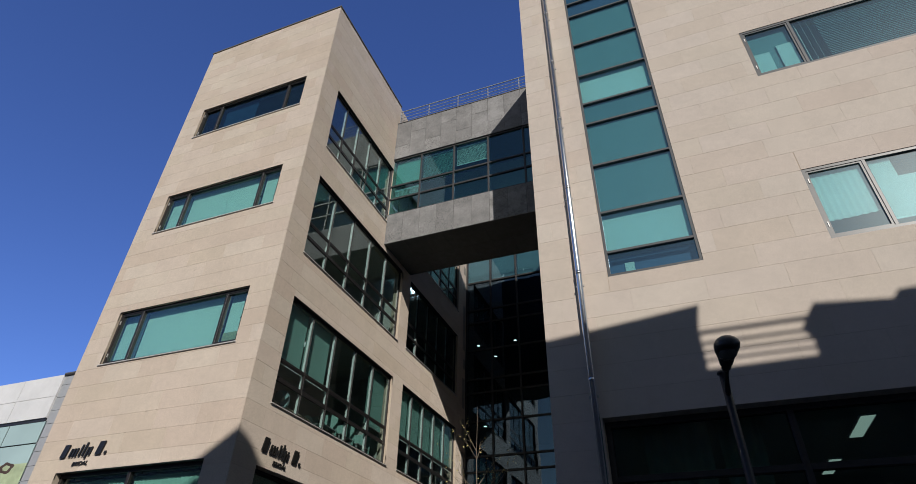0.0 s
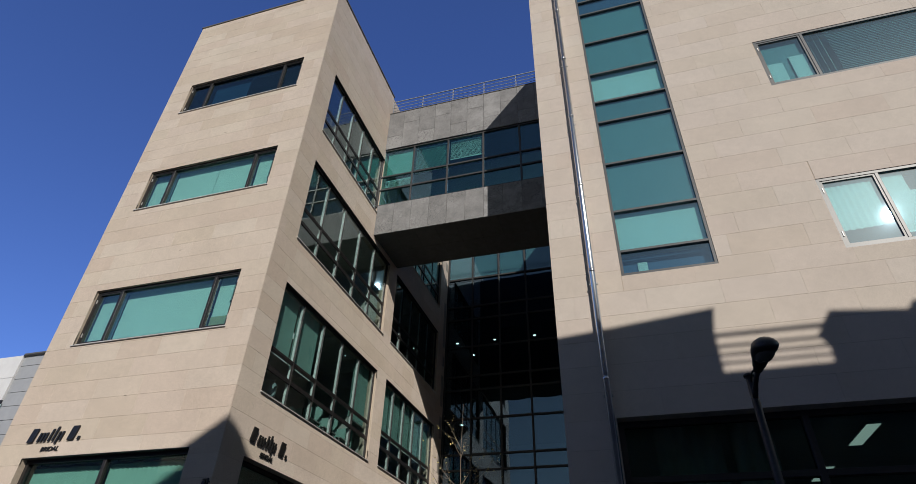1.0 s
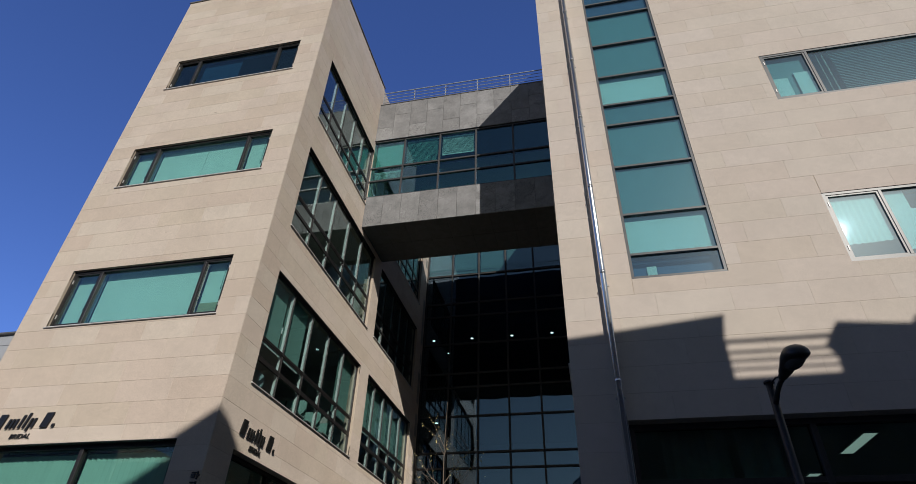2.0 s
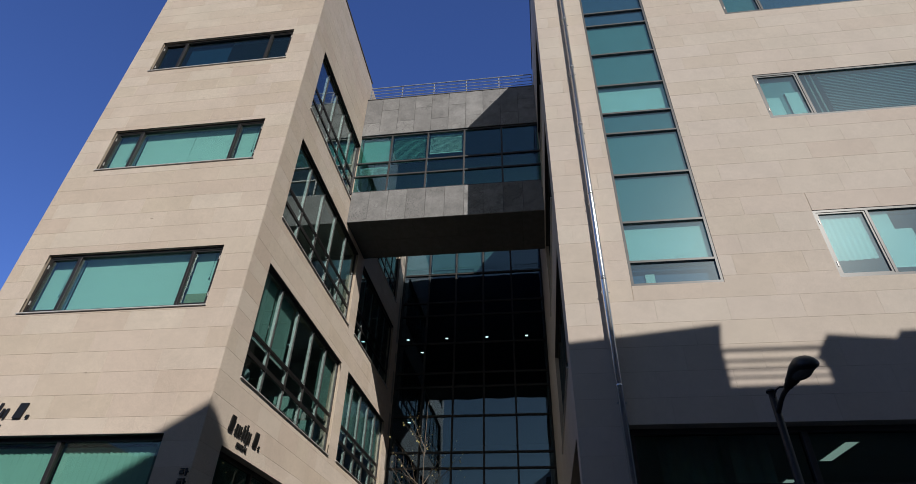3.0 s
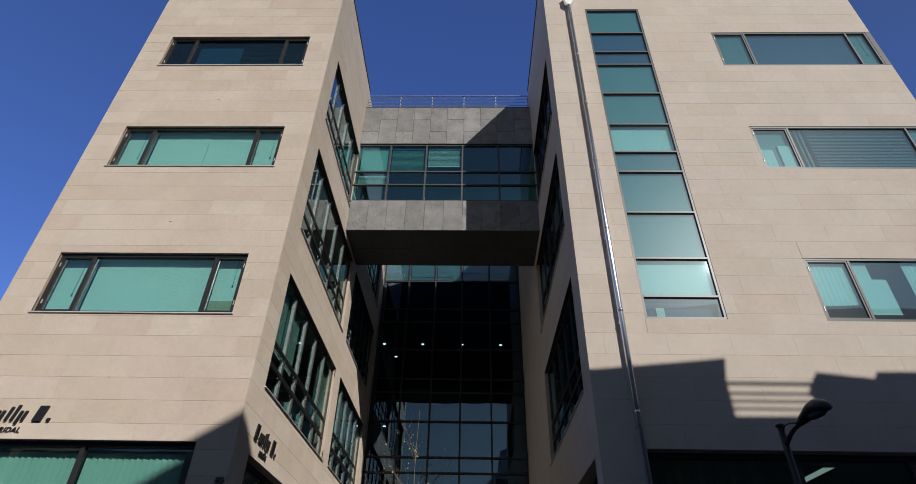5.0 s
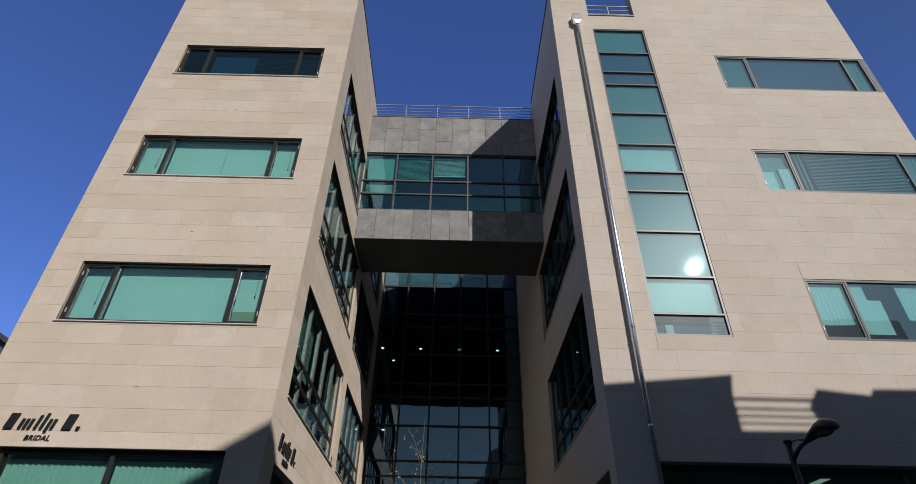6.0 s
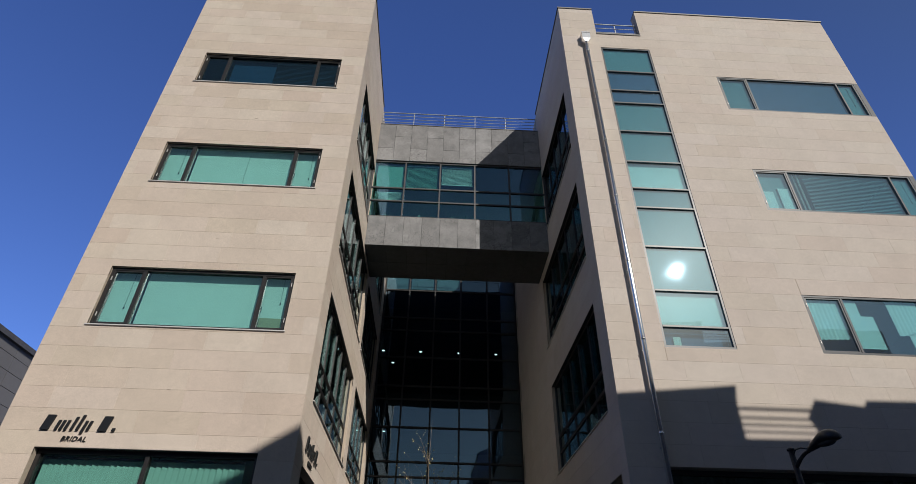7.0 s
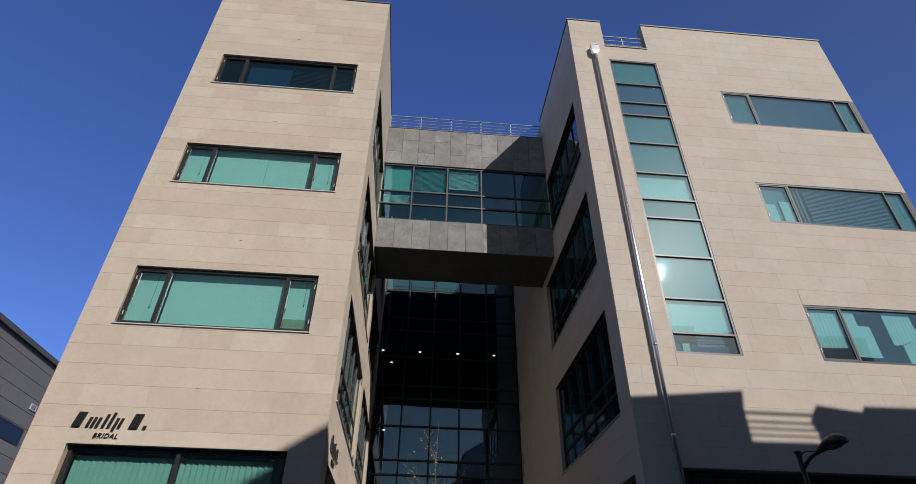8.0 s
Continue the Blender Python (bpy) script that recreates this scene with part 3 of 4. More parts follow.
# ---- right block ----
wr = shell("wall_right_front", front, RX0 + 0.02, RX1, GROUND, TOP - 0.02, R_WIN + [R_STAIR, R_SHOP, NOTCH], "street front clad in beige granite slabs greyed by painted sun sheen")
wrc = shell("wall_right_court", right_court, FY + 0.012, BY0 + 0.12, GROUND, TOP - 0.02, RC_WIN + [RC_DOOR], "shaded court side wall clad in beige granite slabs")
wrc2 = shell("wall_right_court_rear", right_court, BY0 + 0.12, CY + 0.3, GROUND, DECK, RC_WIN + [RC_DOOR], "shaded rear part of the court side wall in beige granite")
tagged(part("wall_right_side", Mesh().box((RX1 - 0.3, FY + WALL, GROUND), (RX1, 22, DECK)).box((RX1 - 0.3, FY + WALL, DECK), (RX1, BY0 + 0.12, TOP - 0.02)), STONE_SHEEN), "plain stone side wall of the right block", "wall", kind="structure")
tagged(part("wall_right_parapet", Mesh().box((RX0 + 0.33, BY0 - 0.18, DECK), (RX1 - 0.3, BY0 + 0.12, TOP - 0.02)), STONE_SHEEN), "stone parapet closing the roof", "wall", kind="structure")

# floors, roofs and rear walls
for i, (a, b) in enumerate(LEVELS):
    for nm, x0, x1 in (("left", LX0 + 0.3, LX1 - WALL), ("right", RX0 + WALL, RX1 - 0.3)):
        tagged(part("floor_%s_%d" % (nm, i + 1), Mesh().box((x0, FY + WALL, a), (x1, 22, b)), PLASTER), "pale plastered floor slab between storeys", "floor", kind="structure")
for nm, x0, x1 in (("left", LX0, LX1), ("right", RX0, RX1)):
    tagged(part("wall_%s_back" % nm, Mesh().box((x0, 22.0, GROUND), (x1, 22.3, DECK)), RENDERED), "rear wall of the block", "wall", kind="structure")
    tagged(part("wall_%s_partition" % nm, Mesh().box((x0 + 0.31, 16.2, GROUND), (x1 - 0.33, 16.32, 17.34)), PLASTER), "plain interior partition wall", "wall", kind="structure")


def coping(pts, label):
    """A dark metal cap along the top of a parapet, as runs of boxes."""
    c = thing("coping", label, "coping", "structure")
    for a, b in pts:
        part("cap", Mesh().box(a, b), COPING, c)


coping([((LX0 - 0.03, FY - 0.03, TOP - 0.02), (LX1 + 0.03, FY + 0.36, TOP + 0.03)),
        ((LX1 - 0.36, FY + 0.36, TOP - 0.02), (LX1 + 0.03, BY0 + 0.15, TOP + 0.03))], "thin dark metal coping on the left parapet")
coping([((RX0 - 0.03, FY - 0.03, TOP - 0.02), (NOTCH[0] + 0.0, FY + 0.36, TOP + 0.03)), ((NOTCH[1], FY - 0.03, TOP - 0.02), (RX1 + 0.03, FY + 0.36, TOP + 0.03)),
        ((RX0 - 0.03, FY + 0.36, TOP - 0.02), (RX0 + 0.36, BY0 + 0.15, TOP + 0.03)), ((NOTCH[0], FY - 0.03, NOTCH[2] - 0.02), (NOTCH[1], FY + 0.34, NOTCH[2] + 0.025))],
       "thin dark metal coping on the right parapet with a notch")

# ---- windows of the left front ----
for i, (u0, u1, z0, z1) in enumerate(L_WIN):
    window(front, u0, u1, z0, z1, [-12.58, -9.90], [], "dark bronze window with a wide fixed light and two casements", bar=0.065, recess=0.07, depth=0.09,
           casements=(0, 2), clear=GLASS if i < 2 else GLASS_DARK, vbar=0.06)
for i in (0, 1):
    u0, u1, z0, z1 = L_WIN[i]
    d = 0.275
    roller_blind(front, -13.31, -12.60, z0 + 0.03, z1 - 0.02, d)
    if i == 0:
        roller_blind(front, -12.55, -9.93, z0 + 0.03, z1 - 0.02, d)
    else:
        roller_blind(front, -12.55, -11.16, z0 + 0.03, z1 - 0.02, d)
        roller_blind(front, -11.155, -9.93, z0 + 0.03, z1 - 0.02, d + 0.004)
    roller_blind(front, -9.87, -9.21, z0 + (0.42 if i == 0 else 0.03), z1 - 0.02, d)
tagged(part("cardboard_sheet", Mesh().box((-9.84, 0.225, L_WIN[0][2] + 0.002), (-9.24, 0.233, L_WIN[0][2] + 0.40), front), mat("cardboard", (0.45, 0.38, 0.25), 0.8, grain=0.1, scale=9)),
       "tan cardboard sheet standing inside the casement window", "board")
u0, u1, z0, z1 = L_WIN[2]
roller_blind(front, -12.5, -11.2, z0 + 0.35, z1 - 0.02, 0.27, DARKBLIND, "dark roller blind half lowered behind dark glass")
venetian_blind(front, -11.18, -9.3, z0 + 0.3, z1 - 0.02, 0.27, DARKBLIND, 0.06, "dark venetian blind lowered behind dark glass")

u0, u1, z0, z1 = L_SHOP
window(front, u0, u1, z0, z1, [-11.24], [], "large shop window in a dark bronze frame", bar=0.08, recess=0.14, depth=0.1, clear=GLASS_BLIND)
vertical_blind(front, u0 + 0.1, -11.28, z0 + 0.1, z1 - 0.12, 0.34, turn=0.22, hang=0.13)
vertical_blind(front, -11.2, u1 - 0.30, z0 + 0.1, z1 - 0.12, 0.34, turn=0.22, hang=0.13)

# ---- windows of the left court wall ----
for i, (u0, u1, z0, z1) in enumerate(LC_WIN):
    n = 5 if u1 - u0 > 4 else 3
    us = [u0 + (u1 - u0) * k / n for k in range(1, n)]
    window(left_court, u0, u1, z0, z1, us, [z0 + 0.60, z0 + 1.08], "gridded curtain window with dark bars and pale mullions behind the glass",
           bar=0.07, recess=0.08, depth=0.045, clear=GLASS_SIDE, inner=0.06, vbar=0.014, awnings=(1,))
u0, u1, z0, z1 = LC_WIN[0]
st = (u1 - u0) / 5
for k in range(2):
    roller_blind(left_court, u0 + st * k + 0.025, u0 + st * (k + 1) - 0.025, z0 + 1.1, z1 - 0.02, 0.26, COURTBLIND, "grey-green roller blind drawn down behind the court window")
roller_blind(left_court, u0 + st * 4 + 0.025, u1 - 0.05, z0 + 0.95, z1 - 0.02, 0.26, COURTBLIND, "grey-green roller blind drawn down behind the court window")
round_chair(-9.2, 11.4, 6.15)
for y, monitor in ((13.85, False), (14.75, True), (15.7, True)):
    work_desk(-10.3, -8.95, y, 6.15, monitor)
u0, u1, z0, z1 = LC_WIN[1]
st = (u1 - u0) / 5
for k in range(5):
    roller_blind(left_court, u0 + st * k + 0.025, u0 + st * (k + 1) - 0.025, z0 + 1.1, z1 - 0.02, 0.26, COURTBLIND, "grey-green roller blind drawn down behind the court window")
u0, u1, z0, z1 = LC_WIN[5]
st = (u1 - u0) / 5
for k in range(5):
    roller_blind(left_court, u0 + st * k + 0.025, u0 + st * (k + 1) - 0.025, z0 + 0.1, z1 - 0.02, 0.26, COURTBLIND, "grey-green roller blind drawn down behind the court window")
u0, u1, z0, z1 = LC_DOOR
window(left_court, u0, u1, z0, z1, [12.2, 14.0], [2.7], "dark glazed shop front on the court side", bar=0.08, recess=0.2, clear=GLASS_DARK, sill=False)

# ---- windows of the right front ----
for i, (u0, u1, z0, z1) in enumerate(R_WIN):
    window(front, u0, u1, z0, z1, [3.63, 6.57], [], "grey aluminium window with a wide fixed light and narrow casements", bar=0.055, recess=0.012, depth=0.07,
           metal=GREYALU, casements=(0,), sill=False, clear=GLASS_PALE)
    part("corner_post", Mesh().box((7.163, 0.004, z0), (RX1 + 0.004, 0.03, z1), front), GREYALU, wr, "grey aluminium corner panel")
u0, u1, z0, z1 = R_WIN[2]
roller_blind(front, u0 + 0.08, 3.58, z0 + 0.04, z1 - 0.02, 0.105, MIDBLIND, "grey roller blind drawn down behind the glass")
roller_blind(front, 3.68, 6.52, z0 + 0.04, z1 - 0.02, 0.105, DARKBLIND, "dark roller blind drawn down behind the glass")
roller_blind(front, 6.62, u1 - 0.06, z0 + 0.04, z1 - 0.02, 0.105, GREYBLIND, "grey roller blind drawn down behind the glass")
u0, u1, z0, z1 = R_WIN[1]
roller_blind(front, u0 + 0.08, 3.10, z0 + 0.04, z0 + 0.72, 0.092)
roller_blind(front, 3.25, 3.58, z0 + 0.04, z0 + 0.85, 0.094)
roller_blind(front, u0 + 0.08, 3.58, z0 + 0.1, z1 - 0.04, 0.14, GREYBLIND, "grey roller blind drawn down behind the glass")
vertical_blind(front, 3.70, 4.15, z0 + 0.04, z1 - 0.02, 0.15, BLIND, 1.1)
venetian_blind(front, 4.1, 6.52, z0 + 0.04, z1 - 0.01, 0.10, GREYBLIND, 0.05, "grey venetian blind lowered behind the glass")
roller_blind(front, 6.62, u1 - 0.06, z0 + 0.04, z1 - 0.02, 0.105, GREYBLIND, "grey roller blind drawn down behind the glass")
u0, u1, z0, z1 = R_WIN[0]
curtain(front, u0 + 0.06, 3.56, z0 + 0.40, z1 - 0.05, 0.112, sweep=0.03)
roller_blind(front, 3.70, 4.02, z0 + 0.62, z1 - 0.03, 0.105)
roller_blind(front, 3.68, 4.30, z0 + 0.22, z0 + 1.02, 0.095)
curtain(front, 4.76, 5.50, z0 + 0.56, z1 - 0.05, 0.112, sweep=0.30)
roller_blind(front, 5.02, 6.10, z0 + 0.12, z0 + 1.04, 0.14)
curtain(front, 6.62, u1 - 0.06, z0 + 0.1, z1 - 0.05, 0.112)

tagged(part("plant_pot", Mesh().tube([front(4.1, 0.3, z0), front(4.1, 0.3, z0 + 0.12)], [0.06, 0.08], 10), DARKBLIND), "small dark plant pot on the window sill", "pot")

# stair window: one tall strip of panes
STAIR_Z = [8.16, 9.10, 10.36, 11.61, 12.27, 13.25, 14.46, 15.69, 16.27, 17.18]
u0, u1, z0, z1 = R_STAIR
window(front, u0, u1, z0, z1, [], STAIR_Z, "tall strip window of stacked panes in a grey aluminium frame", bar=0.052, recess=0.012, depth=0.07, metal=GREYALU, sill=False, proud=0.006, clear=GLASS_PALE)
ROWS_Z = [z0] + STAIR_Z + [z1]
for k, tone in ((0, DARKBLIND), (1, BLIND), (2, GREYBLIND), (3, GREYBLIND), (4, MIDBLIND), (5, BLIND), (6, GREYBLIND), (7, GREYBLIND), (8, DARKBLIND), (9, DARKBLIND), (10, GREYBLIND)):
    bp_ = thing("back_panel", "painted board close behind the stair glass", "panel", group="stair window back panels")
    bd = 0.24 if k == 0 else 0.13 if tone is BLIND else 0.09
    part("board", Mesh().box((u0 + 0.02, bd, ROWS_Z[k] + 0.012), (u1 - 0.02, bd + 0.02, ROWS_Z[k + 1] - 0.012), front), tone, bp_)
tagged(part("notice", Mesh().box((-0.55, 0.20, 7.72), (-0.38, 0.203, 7.98), front), BLIND), "white paper notice behind the stair glass", "notice")

# shop front of the right block
u0, u1, z0, z1 = R_SHOP
window(front, u0, u1, z0, z1, [1.34, 3.3, 5.25], [4.23], "wide dark shop front under the stone wall", bar=0.09, recess=0.22, depth=0.12, clear=GLASS_SHOP, sill=False)
dr = thing("drape", "grey green drape hanging behind the shop glass", "curtain")
for a, b in ((-0.78, 0.2), (0.34, 0.95)):
    m = Mesh()
    n = int((b - a) / 0.03)
    pts = [front(a + (b - a) * i / n, 0.75 + 0.04 * math.sin(i * 0.9) + 0.015 * math.sin(i * 2.3), z) for z in (1.0, 5.25) for i in range(n + 1)]
    m.add(pts, [(i, i + 1, n + 2 + i, n + 1 + i) for i in range(n)])
    part("cloth", m, DRAPE, dr, smooth=True)


def ceiling_light(x, y, z, w=0.2, l=1.16):
    c = thing("ceiling_light", "flat white rectangular ceiling light, switched on", "light", group="office ceiling lights")
    part("housing", Mesh().box((x - w / 2 - 0.02, y - l / 2 - 0.02, z - 0.03), (x + w / 2 + 0.02, y + l / 2 + 0.02, z + 0.0)), ALU, c)
    part("diffuser", Mesh().box((x - w / 2, y - l / 2, z - 0.036), (x + w / 2, y + l / 2, z - 0.03)), PANEL_LIGHT, c)


for x, y in ((2.60, 11.71), (2.46, 14.3), (5.2, 11.71), (5.1, 14.3)):
    ceiling_light(x, y, 5.24)
ceiling_light(-10.0, 13.2, 9.34)
ceiling_light(0.6, 13.0, 9.34)

# ---- windows of the right court wall ----
for i, (u0, u1, z0, z1) in enumerate(RC_WIN):
    n = 5 if u1 - u0 > 4 else 3
    us = [u0 + (u1 - u0) * k / n for k in range(1, n)]
    window(right_court, u0, u1, z0, z1, us, [z0 + 0.60, z0 + 1.08], "gridded curtain window in shade with dark bars", bar=0.065, recess=0.10, depth=0.06,
           clear=GLASS_DARK, inner=0.10, vbar=0.016, awnings=(1,))
u0, u1, z0, z1 = RC_DOOR
window(right_court, u0, u1, z0, z1, [12.0, 14.0], [2.7], "dark glazed shop front in the shaded court", bar=0.08, recess=0.2, clear=GLASS_DARK, sill=False)

# ---- bridge ----
B0, B1, BZ = LX1, RX0, (13.38, 14.64, 17.37, 19.33)
br = thing("bridge", "closed footbridge between the blocks, clad in grey basalt", "bridge", "structure")
core = Mesh()
core.box((B0 + 0.002, 0.031, BZ[0] + 0.02), (B1 - 0.002, 0.3, BZ[1]), bridge_front).box((B0 + 0.002, 0.031, BZ[2]), (B1 - 0.002, 0.3, BZ[3]), bridge_front)
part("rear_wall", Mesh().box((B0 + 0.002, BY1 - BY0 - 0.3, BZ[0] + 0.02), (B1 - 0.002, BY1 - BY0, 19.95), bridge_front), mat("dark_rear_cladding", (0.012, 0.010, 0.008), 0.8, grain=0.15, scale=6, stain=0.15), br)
core.box((B0 + 0.002, 0.3, BZ[0] + 0.02), (B1 - 0.002, BY1 - BY0 - 0.3, BZ[1] - 0.25), bridge_front).box((B0 + 0.002, 0.3, BZ[2] + 0.2), (B1 - 0.002, BY1 - BY0 - 0.3, BZ[3]), bridge_front)
part("core", core, BASALT_JOINT, br)
part("inner_wall", Mesh().box((B0 + 0.004, BY1 - BY0 - 0.33, BZ[1] - 0.24), (B1 - 0.004, BY1 - BY0 - 0.303, BZ[2] + 0.19), bridge_front), PLASTER, br, "pale plastered inner wall")
part("inner_floor", Mesh().box((B0 + 0.004, 0.305, BZ[1] - 0.246), (B1 - 0.004, BY1 - BY0 - 0.335, BZ[1] - 0.23), bridge_front), PLASTER, br, "pale floor covering")
rng = random.Random(5)
NP = 10
for k in range(NP):
    a, b = B0 + (B1 - B0) * k / NP, B0 + (B1 - B0) * (k + 1) / NP
    split = BZ[2] + (BZ[3] - BZ[2]) * (0.66 if k % 2 else 0.33)
    for c, e in ((BZ[2], split), (split, BZ[3])):
        part("basalt_panel", Mesh().chamfered((a + 0.004, rng.uniform(-0.002, 0.002), c + 0.004), (b - 0.004, 0.03, e - 0.004), 0.003, bridge_front), BASALT, br)
    part("basalt_panel", Mesh().chamfered((a + 0.004, rng.uniform(-0.002, 0.002), BZ[0]), (b - 0.004, 0.03, BZ[1] - 0.004), 0.003, bridge_front), BASALT, br)
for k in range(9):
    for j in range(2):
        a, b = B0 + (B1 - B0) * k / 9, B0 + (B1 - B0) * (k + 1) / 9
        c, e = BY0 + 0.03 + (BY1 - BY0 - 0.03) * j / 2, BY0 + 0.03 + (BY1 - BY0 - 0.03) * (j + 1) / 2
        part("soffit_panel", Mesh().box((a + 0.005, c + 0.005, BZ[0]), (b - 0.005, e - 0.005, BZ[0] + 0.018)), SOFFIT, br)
part("edge_cap", Mesh().box((B0 + 0.002, BY0 - 0.02, BZ[3]), (B1 - 0.002, BY0 + 0.3, BZ[3] + 0.03)), COPING, br)
BM = [-7.31, -5.99, -4.68, -3.37]
window(bridge_front, B0 - 0.097, B1 + 0.097, BZ[1], BZ[2], BM, [15.41, 16.03], "ribbon window of the bridge in dark aluminium bars", bar=0.06, recess=0.05, depth=0.08, sill=False, metal=MIDALU, clear=GLASS_BRIDGE)
roller_blind(bridge_front, -8.38, -7.37, 16.1, 17.29, 0.2, COURTBLIND, "pale green roller blind drawn down behind the bridge window")
venetian_blind(bridge_front, -7.26, -6.05, 16.1, 17.29, 0.2, COURTBLIND, 0.045)
venetian_blind(bridge_front, -5.93, -4.75, 16.42, 17.29, 0.2, BLIND, 0.043)
venetian_blind(bridge_front, -8.38, -7.37, 15.52, 15.92, 0.2, BLIND, 0.045)


def railing(x0, x1, y, z0, z1, posts, rails, label, paint=RAILING):
    r = thing("railing", label, "railing")
    for k in range(posts):
        x = x0 + (x1 - x0) * k / (posts - 1)
        part("post", Mesh().box((x - 0.014, y - 0.014, z0), (x + 0.014, y + 0.014, z1)), paint, r)
    for k in range(rails):
        z = z1 - (z1 - z0) * k / (rails + 0.3)
        part("rail", Mesh().tube([(x0, y - 0.025, z), (x1, y - 0.025, z)], 0.02 if k == 0 else 0.011, 8), paint, r)


railing(B0 + 0.05, B1 - 0.05, BY0 + 0.12, BZ[3] + 0.02, 20.13, 6, 4, "grey steel roof railing with slim posts and rails on the bridge")
railing(B0 + 0.05, B1 - 0.05, BY1 - 0.1, 19.95, 20.7, 6, 4, "dark steel roof railing on the rear wall of the bridge", BRONZE)
railing(NOTCH[0] + 0.03, NOTCH[1] - 0.03, FY + 0.16, NOTCH[2], NOTCH[2] + 0.75, 3, 3, "grey steel railing in the parapet notch")

# ---- glass wall at the back of the court ----
C0, C1 = LX1 + 0.003, RX0 - 0.003
CM = [-7.26, -6.01, -4.765, -3.49]
CZ = [1.6, 3.2, 4.6, 5.61, 6.65, 7.72, 8.30, 9.70, 10.90, 11.5, 12.85, 14.19, 14.85, 16.34, 17.8, 19.1]
window(court_back, C0, C1, GROUND, DECK, CM, CZ, "tall dark curtain wall of reflective glass panes", bar=0.07, recess=0.0, depth=0.12, metal=DARKBAR, clear=GLASS_COURT, sill=False)
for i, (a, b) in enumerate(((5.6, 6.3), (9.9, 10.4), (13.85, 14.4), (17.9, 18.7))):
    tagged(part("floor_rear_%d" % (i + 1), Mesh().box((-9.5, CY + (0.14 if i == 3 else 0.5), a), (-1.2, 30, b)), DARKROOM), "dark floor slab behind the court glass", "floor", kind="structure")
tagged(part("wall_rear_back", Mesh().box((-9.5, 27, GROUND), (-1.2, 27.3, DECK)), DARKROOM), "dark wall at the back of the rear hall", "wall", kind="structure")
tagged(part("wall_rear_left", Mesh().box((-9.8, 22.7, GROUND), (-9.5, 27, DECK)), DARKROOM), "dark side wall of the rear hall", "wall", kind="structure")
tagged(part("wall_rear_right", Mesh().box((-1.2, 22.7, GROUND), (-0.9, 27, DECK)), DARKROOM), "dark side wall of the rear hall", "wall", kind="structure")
for k in range(4):
    a, b = ([C0] + CM + [C1])[k], ([C0] + CM + [C1])[k + 1]
    roller_blind(court_back, a + 0.06, b - 0.06, 16.39, 17.77, 0.14)


def downlight(x, y, z):
    c = thing("downlight", "small round recessed ceiling lamp, switched on", "light", group="downlights")
    part("ring", Mesh().tube([(x, y, z - 0.012), (x, y, z + 0.0)], 0.085, 14), ALU, c)
    part("lens", Mesh().tube([(x, y, z - 0.018), (x, y, z - 0.0125)], 0.065, 14), DOWNLIGHT, c)


for x, y, z in ((-8.4, 23.9, 13.84), (-6.6, 23.9, 13.84), (-4.75, 23.9, 13.84), (-2.95, 23.9, 13.84), (-8.0, 25.3, 13.84), (-6.4, 22.9, 9.89), (-8.0, 23.6, 9.89), (-3.2, 22.9, 9.89)):
    downlight(x, y, z)

# ---- downpipe on the right front ----
PX, PY = -1.37, FY - 0.11
dp = thing("downpipe", "polished stainless steel rain pipe with a box hopper", "downpipe")
part("pipe", Mesh().tube([(PX, PY, GROUND), (PX, PY, 18.6)], 0.055, 20), STEEL, dp, smooth=True)
hm = Mesh()
hm.add([(PX + sx * w, PY + sy * w2, z) for z, w, w2 in ((18.42, 0.06, 0.06), (18.55, 0.135, 0.11), (18.84, 0.135, 0.11)) for sx, sy in ((-1, -1), (1, -1), (1, 1), (-1, 1))],
       [(0, 1, 2, 3)] + [(r * 4 + i, r * 4 + (i + 1) % 4, r * 4 + 4 + (i + 1) % 4, r * 4 + 4 + i) for r in range(2) for i in range(4)])
hm.box((PX - 0.145, PY - 0.12, 18.82), (PX + 0.145, PY + 0.11, 18.86))
part("hopper", hm, STEEL, dp, "square steel hopper head")
for k in range(9):
    z = 1.6 + 2.05 * k
    part("collar", Mesh().tube([(PX, PY, z - 0.03), (PX, PY, z + 0.03)], 0.062, 16), STEEL, dp, smooth=True)
    part("bracket", Mesh().box((PX - 0.02, PY + 0.05, z - 0.3), (PX + 0.02, FY, z - 0.27)).box((PX - 0.075, PY - 0.012, z - 0.3), (PX + 0.075, PY + 0.012, z - 0.27)), GREYMETAL, dp)

# ---- street lamp ----
LPX, LPY = 0.48, 8.46
lamp = thing("street_lamp", "black painted street lamp with a cobra head on a curved arm", "street lamp", at=(LPX, LPY, 0))


def lamp_tube(name, pts, radii, n=16, label=""):
    return part(name, Mesh().tube(pts, radii, n), LAMPPAINT, lamp, label, smooth=True)


